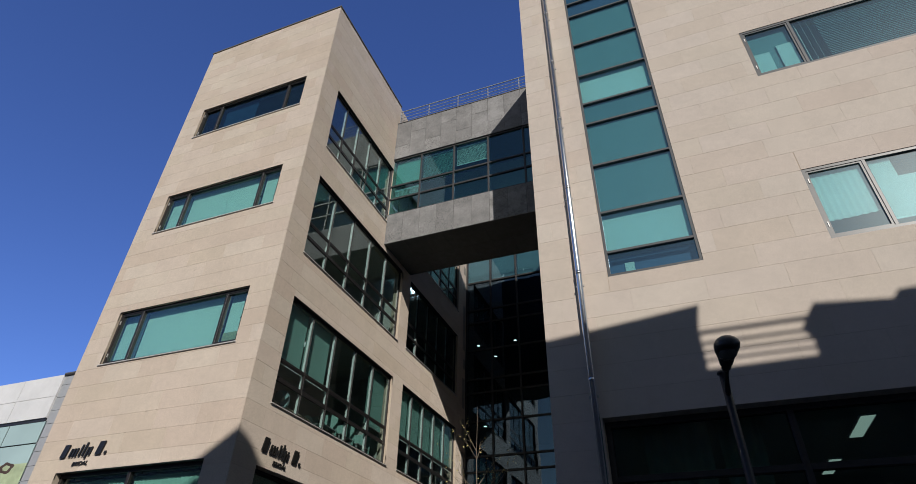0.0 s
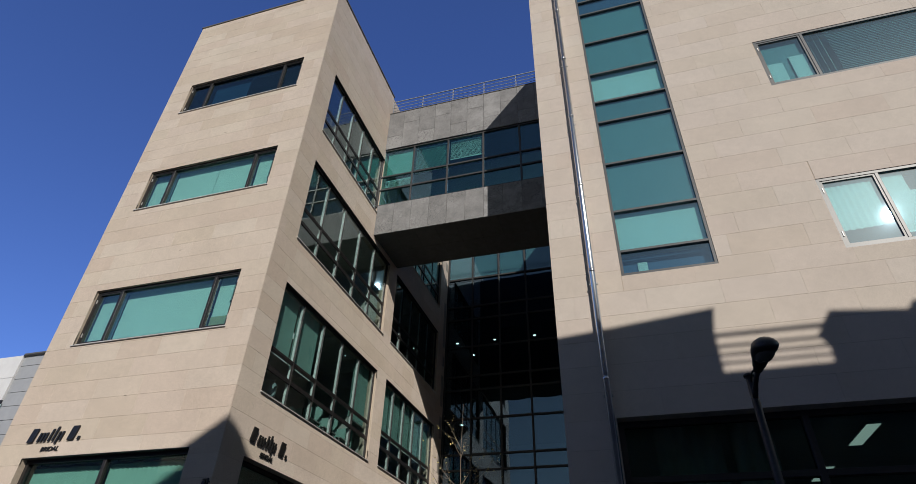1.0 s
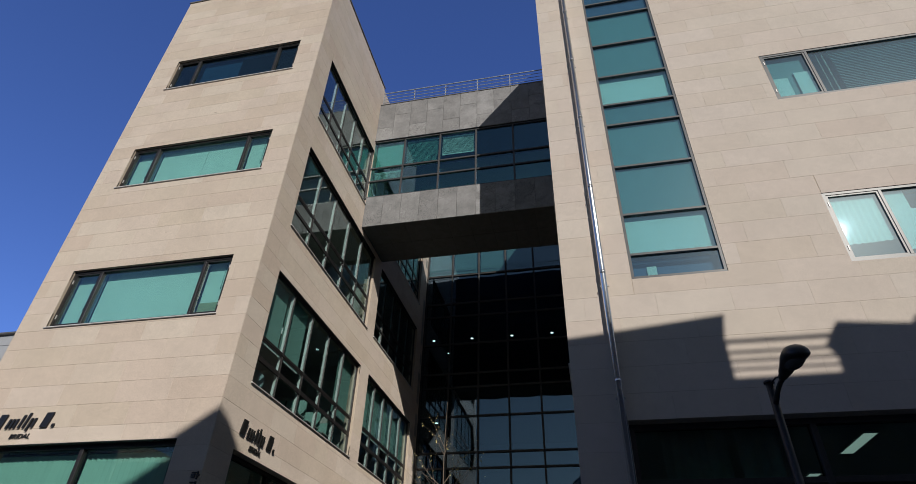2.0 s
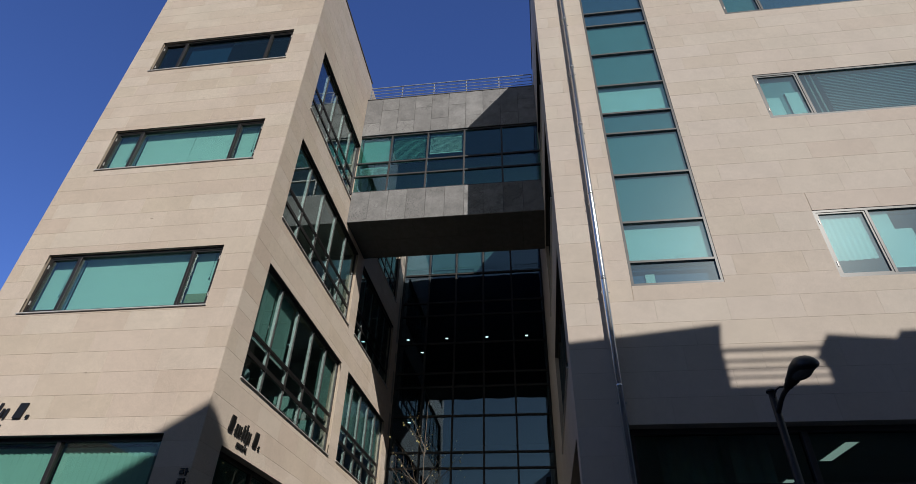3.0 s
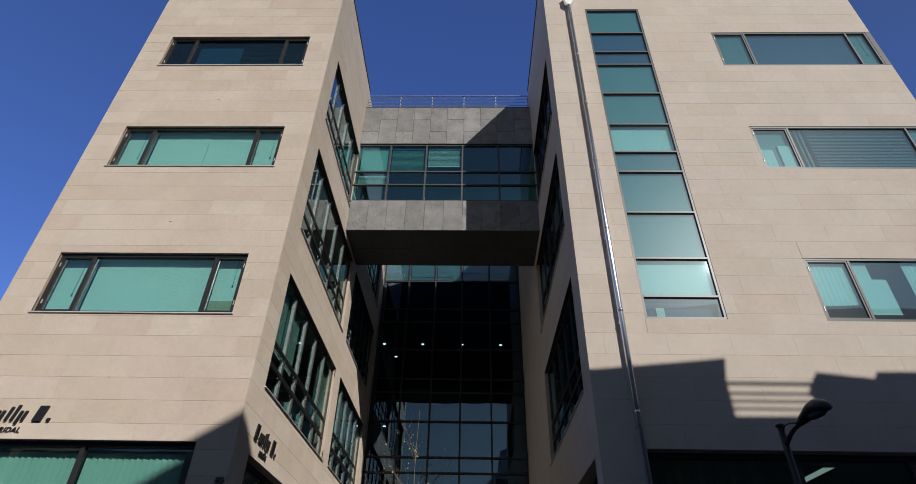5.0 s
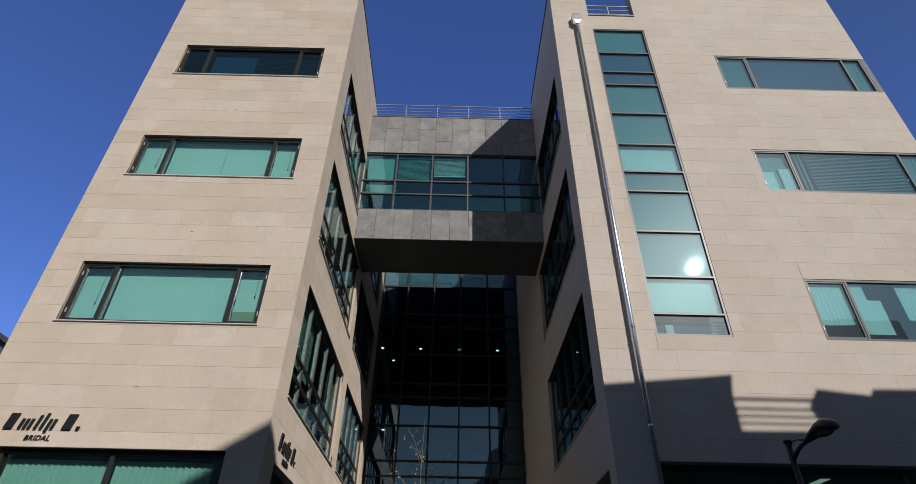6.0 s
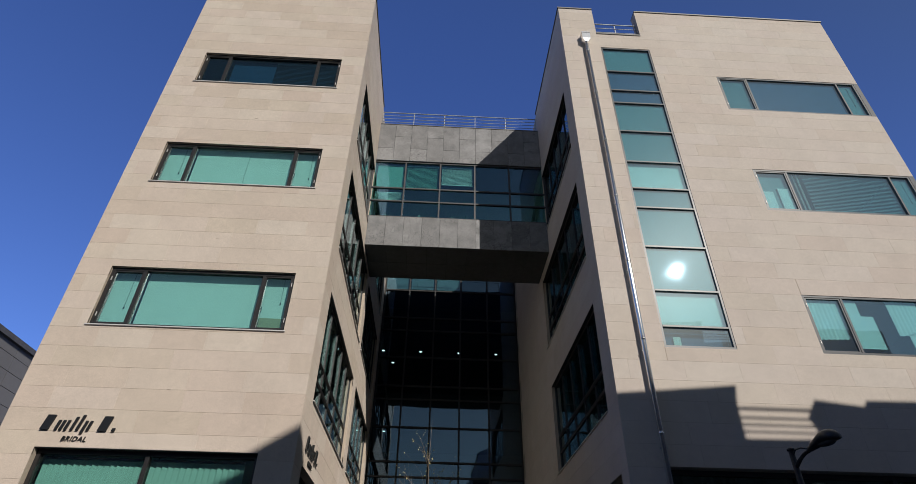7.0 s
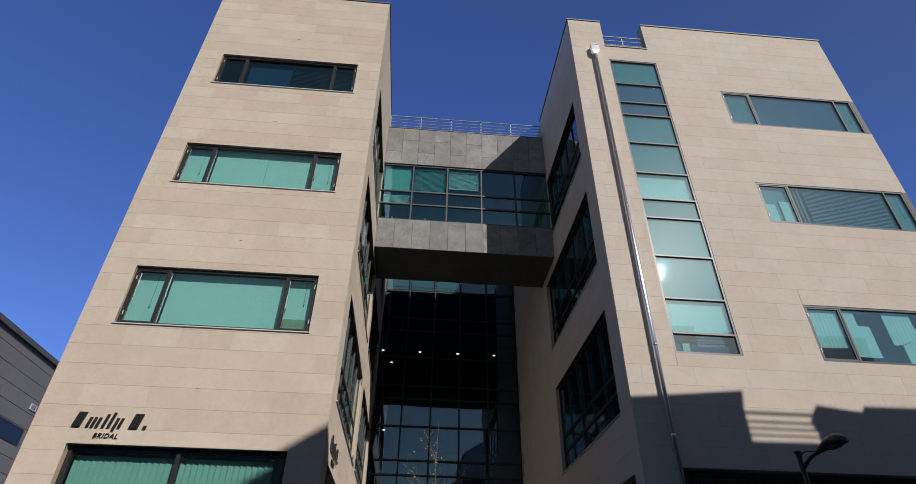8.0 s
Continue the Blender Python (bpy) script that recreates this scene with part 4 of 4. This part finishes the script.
lamp_tube("pole", [(0, 0, GROUND), (0, 0, 2.0), (0, 0, 5.12)], [0.075, 0.06, 0.047])
part("base", Mesh().tube([(0, 0, GROUND), (0, 0, GROUND + 0.35), (0, 0, GROUND + 0.42)], [0.15, 0.15, 0.10], 16), LAMPPAINT, lamp)
part("pole_cap", Mesh().tube([(0, 0, 5.12), (0, 0, 5.15), (0, 0, 5.17)], [0.068, 0.066, 0.03], 16), LAMPPAINT, lamp, smooth=True)
AD = Vector((0.04, -1.0, 0)).normalized()
arm_pts = [AD * (0.02 + 0.45 * s) + Vector((0, 0, 4.84 + 0.15 * math.sin(s * math.pi / 2) ** 0.9)) for s in [i / 8 for i in range(9)]]
lamp_tube("arm", arm_pts, [0.036] * 3 + [0.031] * 6, 12)
lamp_tube("cable", [AD * 0.02 + Vector((0, 0, 5.02)), AD * 0.12 + Vector((0, 0, 5.10)), AD * 0.28 + Vector((0, 0, 5.09)), AD * 0.47 + Vector((0, 0, 5.02))], 0.012, 8)
hd = Mesh()
SECT = [(0.42, 0.034, 0.034, 4.985), (0.50, 0.036, 0.036, 4.995), (0.505, 0.058, 0.058, 5.0), (0.60, 0.062, 0.064, 5.01), (0.61, 0.076, 0.078, 5.015), (0.75, 0.095, 0.095, 5.035),
        (0.92, 0.132, 0.122, 5.05), (1.05, 0.146, 0.128, 5.05), (1.15, 0.135, 0.11, 5.035), (1.22, 0.10, 0.075, 5.015), (1.25, 0.05, 0.04, 5.0)]
side = Vector((-AD.y, AD.x, 0))
N = 16
vs = []
for s, w, h, zc in SECT:
    for k in range(N):
        a = 2 * math.pi * k / N
        dz = math.sin(a) * h * (1.0 if math.sin(a) > 0 else 0.62)
        vs.append(AD * s + side * (w * math.cos(a)) + Vector((0, 0, zc + dz)))
hd.add(vs, [(i * N + k, i * N + (k + 1) % N, (i + 1) * N + (k + 1) % N, (i + 1) * N + k) for i in range(len(SECT) - 1) for k in range(N)] + [tuple(range(N)), tuple((len(SECT) - 1) * N + k for k in range(N))])
head = part("head", hd, LAMPPAINT, lamp, "black cobra lamp head", smooth=True)
ls = Mesh()
ls.add([AD * (0.97 + 0.2 * math.cos(2 * math.pi * k / 20) * f) + side * (0.105 * math.sin(2 * math.pi * k / 20) * f) + Vector((0, 0, 4.985 - dz)) for f, dz in ((1, 0), (0.75, 0.03)) for k in range(20)],
       [(k, (k + 1) % 20, 20 + (k + 1) % 20, 20 + k) for k in range(20)] + [tuple(range(20, 40))])
part("lens", ls, mat("lamp_lens", (0.12, 0.12, 0.12), 0.2), head, "unlit domed lens", smooth=True)

# ---- wall signs: raised slanted bars and one word ----


def sign(mp, u, z, width, flip):
    s = thing("wall_sign", "raised black sign letters fixed to the stone wall", "sign")
    k = width / 1.44
    for x, w, h, drop in ((0, 0.16, 0.29, 0), (0.27, 0.05, 0.19, 0), (0.36, 0.05, 0.19, 0), (0.45, 0.05, 0.19, 0), (0.57, 0.05, 0.26, 0), (0.68, 0.05, 0.30, 0),
                          (0.79, 0.05, 0.19, 0.06), (0.88, 0.05, 0.19, 0), (1.10, 0.17, 0.29, 0), (1.37, 0.06, 0.06, 0.0)):
        x, w, h, drop = x * k, w * k, h * k, drop * k
        lean = 0.22 * h
        o = [(x - 0.2 * drop, z - drop), (x + w - 0.2 * drop, z - drop), (x + w + lean, z + h), (x + lean, z + h)]
        m = Mesh().add([mp(u + a, d, b) for d in (-0.042, -0.018) for a, b in o],
                       [(0, 1, 2, 3), (7, 6, 5, 4), (0, 1, 5, 4), (1, 2, 6, 5), (2, 3, 7, 6), (3, 0, 4, 7)])
        part("bar", m, BLACK, s)
        part("stud", Mesh().box((u + x + w * 0.4, -0.018, z + h * 0.3), (u + x + w * 0.4 + 0.015, 0.002, z + h * 0.3 + 0.02), mp), BLACK, s)
    cu = bpy.data.curves.new("word", "FONT")
    cu.body, cu.size, cu.extrude, cu.shear, cu.align_x, cu.space_character = "BRIDAL", 0.135 * k, 0.012, 0.25, "CENTER", 1.1
    o = new("word", cu)
    o.data.materials.append(BLACK)
    dep = bpy.context.evaluated_depsgraph_get()
    me = bpy.data.meshes.new_from_object(o.evaluated_get(dep))
    bpy.data.objects.remove(o)
    wo = new("word", me)
    wo.parent = s
    p0 = mp(u + width * 0.49, -0.014, z - 0.205 * k)
    wo.matrix_local = pose(*p0, 90, 0, 90 if flip else 0)
    return s


sign(front, -13.33, 5.43, 1.40, False)
sign(left_court, 10.42, 5.43, 1.40, True)

# ---- small upright sign beside the corner ----
us_ = thing("wall_sign", "small upright sign of raised black strokes on the stone corner", "sign")
for zc in (4.46, 4.30):
    for a, b, c, e in ((-8.645, -8.565, 0.045, 0.06), (-8.65, -8.575, -0.03, 0.025), (-8.545, -8.52, -0.06, 0.065), (-8.52, -8.495, -0.005, 0.018)):
        part("bar", Mesh().chamfered((a, -0.03, zc + c), (b, 0.002, zc + e), 0.004, front), BLACK, us_)

# ---- weep holes in the joints ----
for z in (6.29, 10.02, 14.20, 18.06):
    tagged(part("weep_hole", Mesh().box((-11.225, -0.003, z - 0.005), (-11.155, 0.004, z + 0.005), front), BARK), "small brown drain slit in a stone joint", "drain")

# ---- furniture behind the court windows ----


def office_chair(x, y, z, turn):
    c = thing("office_chair", "pale office chair with a rounded back near the window", "chair", group="office chairs", at=(x, y, z))
    c.rotation_euler = (0, 0, turn)
    part("seat", Mesh().chamfered((-0.24, -0.24, 0.43), (0.24, 0.24, 0.5), 0.02), COURTBLIND, c)
    bk = Mesh()
    n = 10
    for s0 in (0, 0.03):
        bk.add([(0.23 * math.cos(math.pi * k / n), 0.22 + s0 + 0.05 * math.sin(math.pi * k / n), 0.62 + 0.42 * math.sin(math.pi * k / n)) for k in range(n + 1)], [tuple(range(n + 1))])
    part("backrest", bk, COURTBLIND, c)
    part("back_post", Mesh().box((-0.03, 0.2, 0.45), (0.03, 0.25, 0.8)), BRONZE, c)
    part("column", Mesh().tube([(0, 0, 0.08), (0, 0, 0.44)], 0.03, 10), BRONZE, c)
    for k in range(5):
        a = 2 * math.pi * k / 5
        part("foot", Mesh().tube([(0, 0, 0.09), (0.28 * math.cos(a), 0.28 * math.sin(a), 0.03)], [0.025, 0.03], 6), BRONZE, c)


def desk(x, y, z):
    d = thing("desk", "plain wooden office desk near the window", "desk", group="office desks", at=(x, y, z))
    part("top", Mesh().chamfered((-0.4, -0.75, 0.71), (0.4, 0.75, 0.74), 0.005), WOOD, d)
    for a in (-0.36, 0.36):
        for b in (-0.7, 0.7):
            part("leg", Mesh().box((a - 0.025, b - 0.025, 0), (a + 0.025, b + 0.025, 0.71)), BRONZE, d)
    m = thing("monitor", "dark computer monitor standing on a desk", "monitor", group="monitors", at=(x, y, z + 0.74))
    part("stand", Mesh().box((-0.08, -0.1, 0), (0.08, 0.1, 0.015)).box((-0.02, -0.02, 0.015), (0.02, 0.02, 0.15)), BRONZE, m)
    part("screen", Mesh().chamfered((-0.015, -0.28, 0.12), (0.03, 0.28, 0.46), 0.008), BRONZE, m)


FLOOR1 = LEVELS[0][1]
for y, a in ((10.95, 0.4), (13.2, 1.3), (14.9, 2.0), (17.6, 0.9), (19.2, 2.2)):
    office_chair(-9.25, y, FLOOR1, a)
for y in (12.1, 14.1, 18.4):
    desk(-9.55, y, FLOOR1)


def potted_plant(x, y, z, seed):
    p = thing("potted_plant", "spiky green pot plant on the bridge floor", "plant", group="bridge plants", at=(x, y, z))
    part("pot", Mesh().tube([(0, 0, 0), (0, 0, 0.22), (0, 0, 0.24)], [0.10, 0.14, 0.14], 12), RENDERED, p)
    rr = random.Random(seed)
    for k in range(14):
        a, t = rr.uniform(0, 6.28), rr.uniform(0.15, 0.6)
        l = rr.uniform(0.3, 0.5)
        b = Mesh()
        c, sn = math.cos(a), math.sin(a)
        pts = [(c * l * t * f, sn * l * t * f, 0.22 + l * f * (1 - 0.25 * t * f)) for f in (0, 0.5, 1)]
        b.add([(q[0] - sn * w, q[1] + c * w, q[2]) for q, w in zip(pts, (0.015, 0.02, 0.001))] + [(q[0] + sn * w, q[1] - c * w, q[2]) for q, w in zip(pts, (0.015, 0.02, 0.001))],
              [(0, 1, 4, 3), (1, 2, 5, 4)])
        part("leaf", b, PLANT, p)


for k, x in enumerate((-7.9, -6.6, -5.5, -5.05)):
    potted_plant(x, BY0 + 0.45, BZ[1] - 0.25, k)

# ---- neighbour across the alley ----
NX, NY, NZ = -20.0, 14.2, 10.35
nb = thing("neighbour_building", "low neighbouring building with white front panels and grey side panels", "building", "structure")
part("body", Mesh().box((-45, NY + 0.05, GROUND), (NX - 0.05, 36, NZ - 0.1)), PANELJOINT, nb)
part("roof_edge", Mesh().box((-21.56, NY - 0.06, NZ - 0.08), (NX + 0.1, NY + 0.5, NZ + 0.02)).box((NX - 0.4, NY + 0.5, NZ - 0.08), (NX + 0.1, 19.3, NZ + 0.1)), COPING, nb, "dark metal roof edge")
for k in range(20):
    z = 9.894 - 0.487 * k
    if z < GROUND:
        break
    for j in range(2):
        y0, y1 = (NY, 16.9) if j == 0 else (16.9, 19.09)
        part("side_panel", Mesh().box((NX - 0.05, y0 + 0.008, z + 0.012), (NX, y1 - 0.008, z + 0.481)), GREYPANEL, nb)
    part("front_panel", Mesh().box((-21.55, NY, z + 0.012), (NX - 0.002, NY + 0.05, z + 0.481)), SUNLIT_PANEL, nb)
part("edge_trim", Mesh().box((NX - 0.05, 19.09, GROUND), (NX + 0.03, 19.15, NZ - 0.1)), RED, nb, "red painted edge trim")
for k in range(8):
    for j, (a, b) in enumerate(((NZ - 0.87, NZ - 0.05), (NZ - 1.68, NZ - 0.885))):
        x1 = -21.56 - 2.1 * k
        part("white_panel", Mesh().box((x1 - 2.08, NY - 0.06, a), (x1, NY + 0.05, b)), WHITEPANEL, nb)
NEIGHBOUR_GLASS = mat("neighbour_glass", (0.34, 0.455, 0.45), 0.1, stain=0.08, stain_scale=0.5)
part("window_frame", Mesh().box((-40, NY - 0.02, NZ - 1.79), (-21.56, NY + 0.05, NZ - 1.69)), BRONZE, nb)
for k in range(6):
    x1 = -21.5 - 1.96 * k
    for j in range(6):
        a = NZ - 1.80 - 0.80 * j
        part("pane", Mesh().box((x1 - 1.91, NY, a - 0.755), (x1, NY + 0.02, a)), NEIGHBOUR_GLASS, nb)
# solid black strip on the roof edge, painting the shade inside a slot
part("shadow_gap", Mesh().box((-21.56, NY - 0.062, NZ - 0.079), (NX + 0.102, NY - 0.05, NZ - 0.03)), PANELJOINT, nb, "black strip painted as the shade of a slot in the roof edge")
po = thing("poster", "pale green poster with a brown printed shape behind the window", "poster")
part("sheet", Mesh().box((-23.4, NY - 0.006, 6.05), (-21.56, NY - 0.003, 7.10)), mat("pale_green_print", (0.36, 0.43, 0.27), 0.6, grain=0.12, scale=3, stain=0.2, stain_scale=2.0), po)
bl = Mesh()
N2 = 22
for f in (1.0, 0.5):
    bl.add([(-22.55 + f * (0.36 + 0.05 * math.sin(5 * a)) * math.cos(a), NY - 0.009, 6.99 + f * (0.19 + 0.03 * math.sin(4 * a)) * math.sin(a)) for a in [2 * math.pi * k / N2 for k in range(N2)]], [])
bl.f += [(k, (k + 1) % N2, N2 + (k + 1) % N2, N2 + k) for k in range(N2)]
part("printed_shape", bl, mat("brown_print", (0.06, 0.035, 0.025), 0.6, grain=0.3, scale=5), po, "dark brown printed ring")
part("side_window", Mesh().box((NX - 0.02, 16.2, 7.41), (NX + 0.012, 18.74, 7.87)), mat("dark_pane", (0.01, 0.012, 0.014), 0.2), nb)
part("side_window_frame", Mesh().box((NX, 16.2, 7.37), (NX + 0.02, 18.80, 7.41)).box((NX, 16.2, 7.87), (NX + 0.02, 18.80, 7.91)).box((NX, 18.74, 7.41), (NX + 0.02, 18.80, 7.87)), BRONZE, nb)
vt = part("vent", Mesh().box((NX, 18.58, 8.56), (NX + 0.03, 18.62, 8.77)).box((NX, 18.89, 8.56), (NX + 0.03, 18.93, 8.77)).box((NX, 18.62, 8.74), (NX + 0.03, 18.89, 8.77)).box((NX, 18.62, 8.56), (NX + 0.03, 18.89, 8.59)), SILL, nb)
for k in range(4):
    part("louvre", Mesh().box((NX, 18.62, 8.603 + 0.036 * k), (NX + 0.02, 18.89, 8.618 + 0.036 * k)), SILL, vt)

# ---- buildings across the street (they shade the lower fronts and show in the glass) ----
OY = -3.4
OFF = Vector(SUN) * ((FY - OY) / -SUN.y)


def over(x, z):
    """Where the skyline across the street stands for a shadow edge at (x, z) on the fronts."""
    return (x + OFF.x, z + OFF.z)


ob_ = thing("building_opposite", "pale rendered building across the street with a stepped roofline", "building", "structure")
sky_line = [over(-9.9, 4.35), over(-8.75, 5.25), over(-8.42, 5.66), over(-5.0, 5.75), over(-5.0, 6.45), over(-2.0, 6.56), over(0.485, 6.80), over(0.40, 6.35), over(0.40, 5.69), over(2.03, 5.71), over(2.05, 6.12), over(1.94, 6.29), over(2.10, 6.54), over(3.2, 6.42), over(3.22, 6.56), over(9.5, 6.62)]
outline = [(sky_line[0][0], GROUND)] + sky_line + [(sky_line[-1][0], GROUND)]
part("parapet", Mesh().prism(outline, OY - 0.25, OY), RENDERED, ob_)
part("body", Mesh().box((sky_line[0][0] + 0.3, OY - 9, GROUND), (sky_line[-1][0] - 0.3, OY - 0.25, over(0, 4.7)[1])), RENDERED, ob_)
for k in range(4):
    for j in range(6):
        x, z = sky_line[0][0] + 1.0 + 2.9 * j, 2.2 + 3.3 * k
        if x + 1.9 < sky_line[-1][0]:
            part("window", Mesh().box((x, OY - 0.05, z), (x + 1.9, OY + 0.02, z + 1.5)), bpy.data.materials["dark_pane"], ob_)
# a taller pitched building further back, whose verge throws the softer edge
FAR_Y = -16.4
FAR = Vector(SUN) * ((FY - FAR_Y) / -SUN.y)
pb = thing("pitched_building", "pale rendered building with a sloping roof behind the street front", "building", "structure")
verge = [(x + FAR.x, z + FAR.z) for x, z in ((-14.2, 1.86), (-8.25, 5.80), (-6.4, 5.55))]
part("gable_wall", Mesh().prism([(verge[0][0], GROUND)] + verge + [(verge[-1][0], GROUND)], FAR_Y - 9.0, FAR_Y), RENDERED, pb)
part("roof_slab", Mesh().prism([(verge[0][0] - 0.1, verge[0][1] - 0.02), (verge[1][0], verge[1][1] + 0.005), (verge[1][0], verge[1][1] + 0.03), (verge[0][0] - 0.1, verge[0][1] + 0.03)], FAR_Y - 9.1, FAR_Y + 0.01), COPING, pb)
rl = thing("roof_railing", "roof railing of slim bars on the building opposite", "railing")
for z, half in ((5.85, 0.018), (5.99, 0.018), (6.135, 0.021), (6.325, 0.03)):
    (xa, za), (xb, zb) = over(0.39, z), over(2.1, z)
    part("rail", Mesh().box((xa, OY - 0.05, za - half), (xb, OY - 0.03, zb + half)), RAILING, rl)
for i, (x0, x1, y0, y1, h) in enumerate(((-24, sky_line[0][0] - 0.05, -18, -5.0, 9.0), (-48, -26, -18, -7, 11.0), (sky_line[-1][0] + 0.5, 40, -20, -6, 12.0))):
    lb = thing("street_building", "plain rendered low building across the street", "building", "structure")
    part("body", Mesh().box((x0, y0, GROUND), (x1, y1, h)), RENDERED, lb)
    for k in range(2):
        for j in range(int((x1 - x0) / 3)):
            part("window", Mesh().box((x0 + 0.8 + 3 * j, y1 - 0.05, 2 + 3.4 * k), (x0 + 2.6 + 3 * j, y1 + 0.02, 3.7 + 3.4 * k)), bpy.data.materials["dark_pane"], lb)

# ---- young tree in the court ----
tree = thing("young_tree", "young bare tree with pale twigs and a few yellow leaves", "tree", at=(-5.95, 16.75, GROUND))
rng = random.Random(11)
limbs, leaf_spots = Mesh(), []


def grow(p, d, length, r, depth):
    pts, rad = [p], [r]
    n = 5
    for i in range(n):
        d = (d + Vector((rng.uniform(-1, 1), rng.uniform(-1, 1), rng.uniform(-0.4, 0.9))) * 0.16).normalized()
        p = p + d * length / n
        pts.append(p)
        rad.append(r * (1 - 0.75 * (i + 1) / n))
        if depth and i > 0:
            for _ in range(rng.choice((1, 1, 2))):
                q = (d + Vector((rng.uniform(-1, 1), rng.uniform(-1, 1), rng.uniform(-0.3, 0.5))) * 0.95).normalized()
                grow(p, q, length * rng.uniform(0.35, 0.6), rad[-1] * 0.65, depth - 1)
        if depth < 2 and rng.random() < 0.5:
            leaf_spots.append(p)
    limbs.tube(pts, rad, 6 if r > 0.012 else 4)


trunk_pts = [Vector((0, 0, 0)), Vector((0.03, 0.02, 1.5)), Vector((-0.02, 0, 3.2)), Vector((0.02, 0.03, 4.6)), Vector((0.0, 0.0, 6.3)), Vector((0.05, 0, 7.8))]
part("trunk", Mesh().tube(trunk_pts, [0.05, 0.04, 0.03, 0.018, 0.009, 0.003], 10), BARK, tree, smooth=True)
for k in range(22):
    s = rng.uniform(2.2, 6.6)
    i = min(j for j in range(1, 6) if trunk_pts[j].z >= s)
    f = (s - trunk_pts[i - 1].z) / (trunk_pts[i].z - trunk_pts[i - 1].z)
    p = trunk_pts[i - 1].lerp(trunk_pts[i], f)
    a = rng.uniform(0, 2 * math.pi)
    grow(p, Vector((math.cos(a), math.sin(a), rng.uniform(0.5, 1.3))).normalized(), (7.6 - s) * rng.uniform(0.35, 0.5) + 0.25, 0.014, 1)
part("branches", limbs, BARK, tree, "thin pale twigs")
lv = Mesh()
for p in leaf_spots:
    if rng.random() < 0.75:
        a = Vector((rng.uniform(-1, 1), rng.uniform(-1, 1), rng.uniform(-1, 0.3))).normalized()
        b = a.orthogonal().normalized()
        c = a.cross(b)
        s = rng.uniform(0.018, 0.036)
        lv.add([p, p + (a * 0.5 + b * 0.35 + c * 0.05) * s * 2, p + a * s * 2, p + (a * 0.5 - b * 0.35 + c * 0.05) * s * 2], [(0, 1, 2, 3)])
tagged(part("leaves", lv, LEAF, tree, "sparse yellow leaves"), kind="stuff")

# ---- stone slabs, last ----
clad(wl, front, LX0, LX1, GROUND, TOP - 0.03, L_WIN + [L_SHOP], COURSE, SLAB, ORIGIN, 1)
clad(wr, front, RX0, RX1, GROUND, TOP - 0.03, [(a, 7.31, c, e) for a, b, c, e in R_WIN] + [R_STAIR, R_SHOP, NOTCH], 0.447, 1.22, 9.10, 2, STONE_SHEEN, g=0.0013)
clad(wlc, left_court, FY + 0.032, BY0 + 0.12, GROUND, TOP - 0.03, LC_WIN + [LC_DOOR], COURSE, SLAB, ORIGIN, 3)
clad(wlc2, left_court, BY0 + 0.12, CY, GROUND, DECK, LC_WIN + [LC_DOOR], COURSE, SLAB, ORIGIN, 4)
clad(wrc, right_court, FY + 0.032, BY0 + 0.12, GROUND, TOP - 0.03, RC_WIN + [RC_DOOR], 0.447, 1.22, 9.10, 5, STONE_SHEEN, g=0.0013)
clad(wrc2, right_court, BY0 + 0.12, CY, GROUND, DECK, RC_WIN + [RC_DOOR], 0.447, 1.22, 9.10, 6, STONE_SHEEN, g=0.0013)
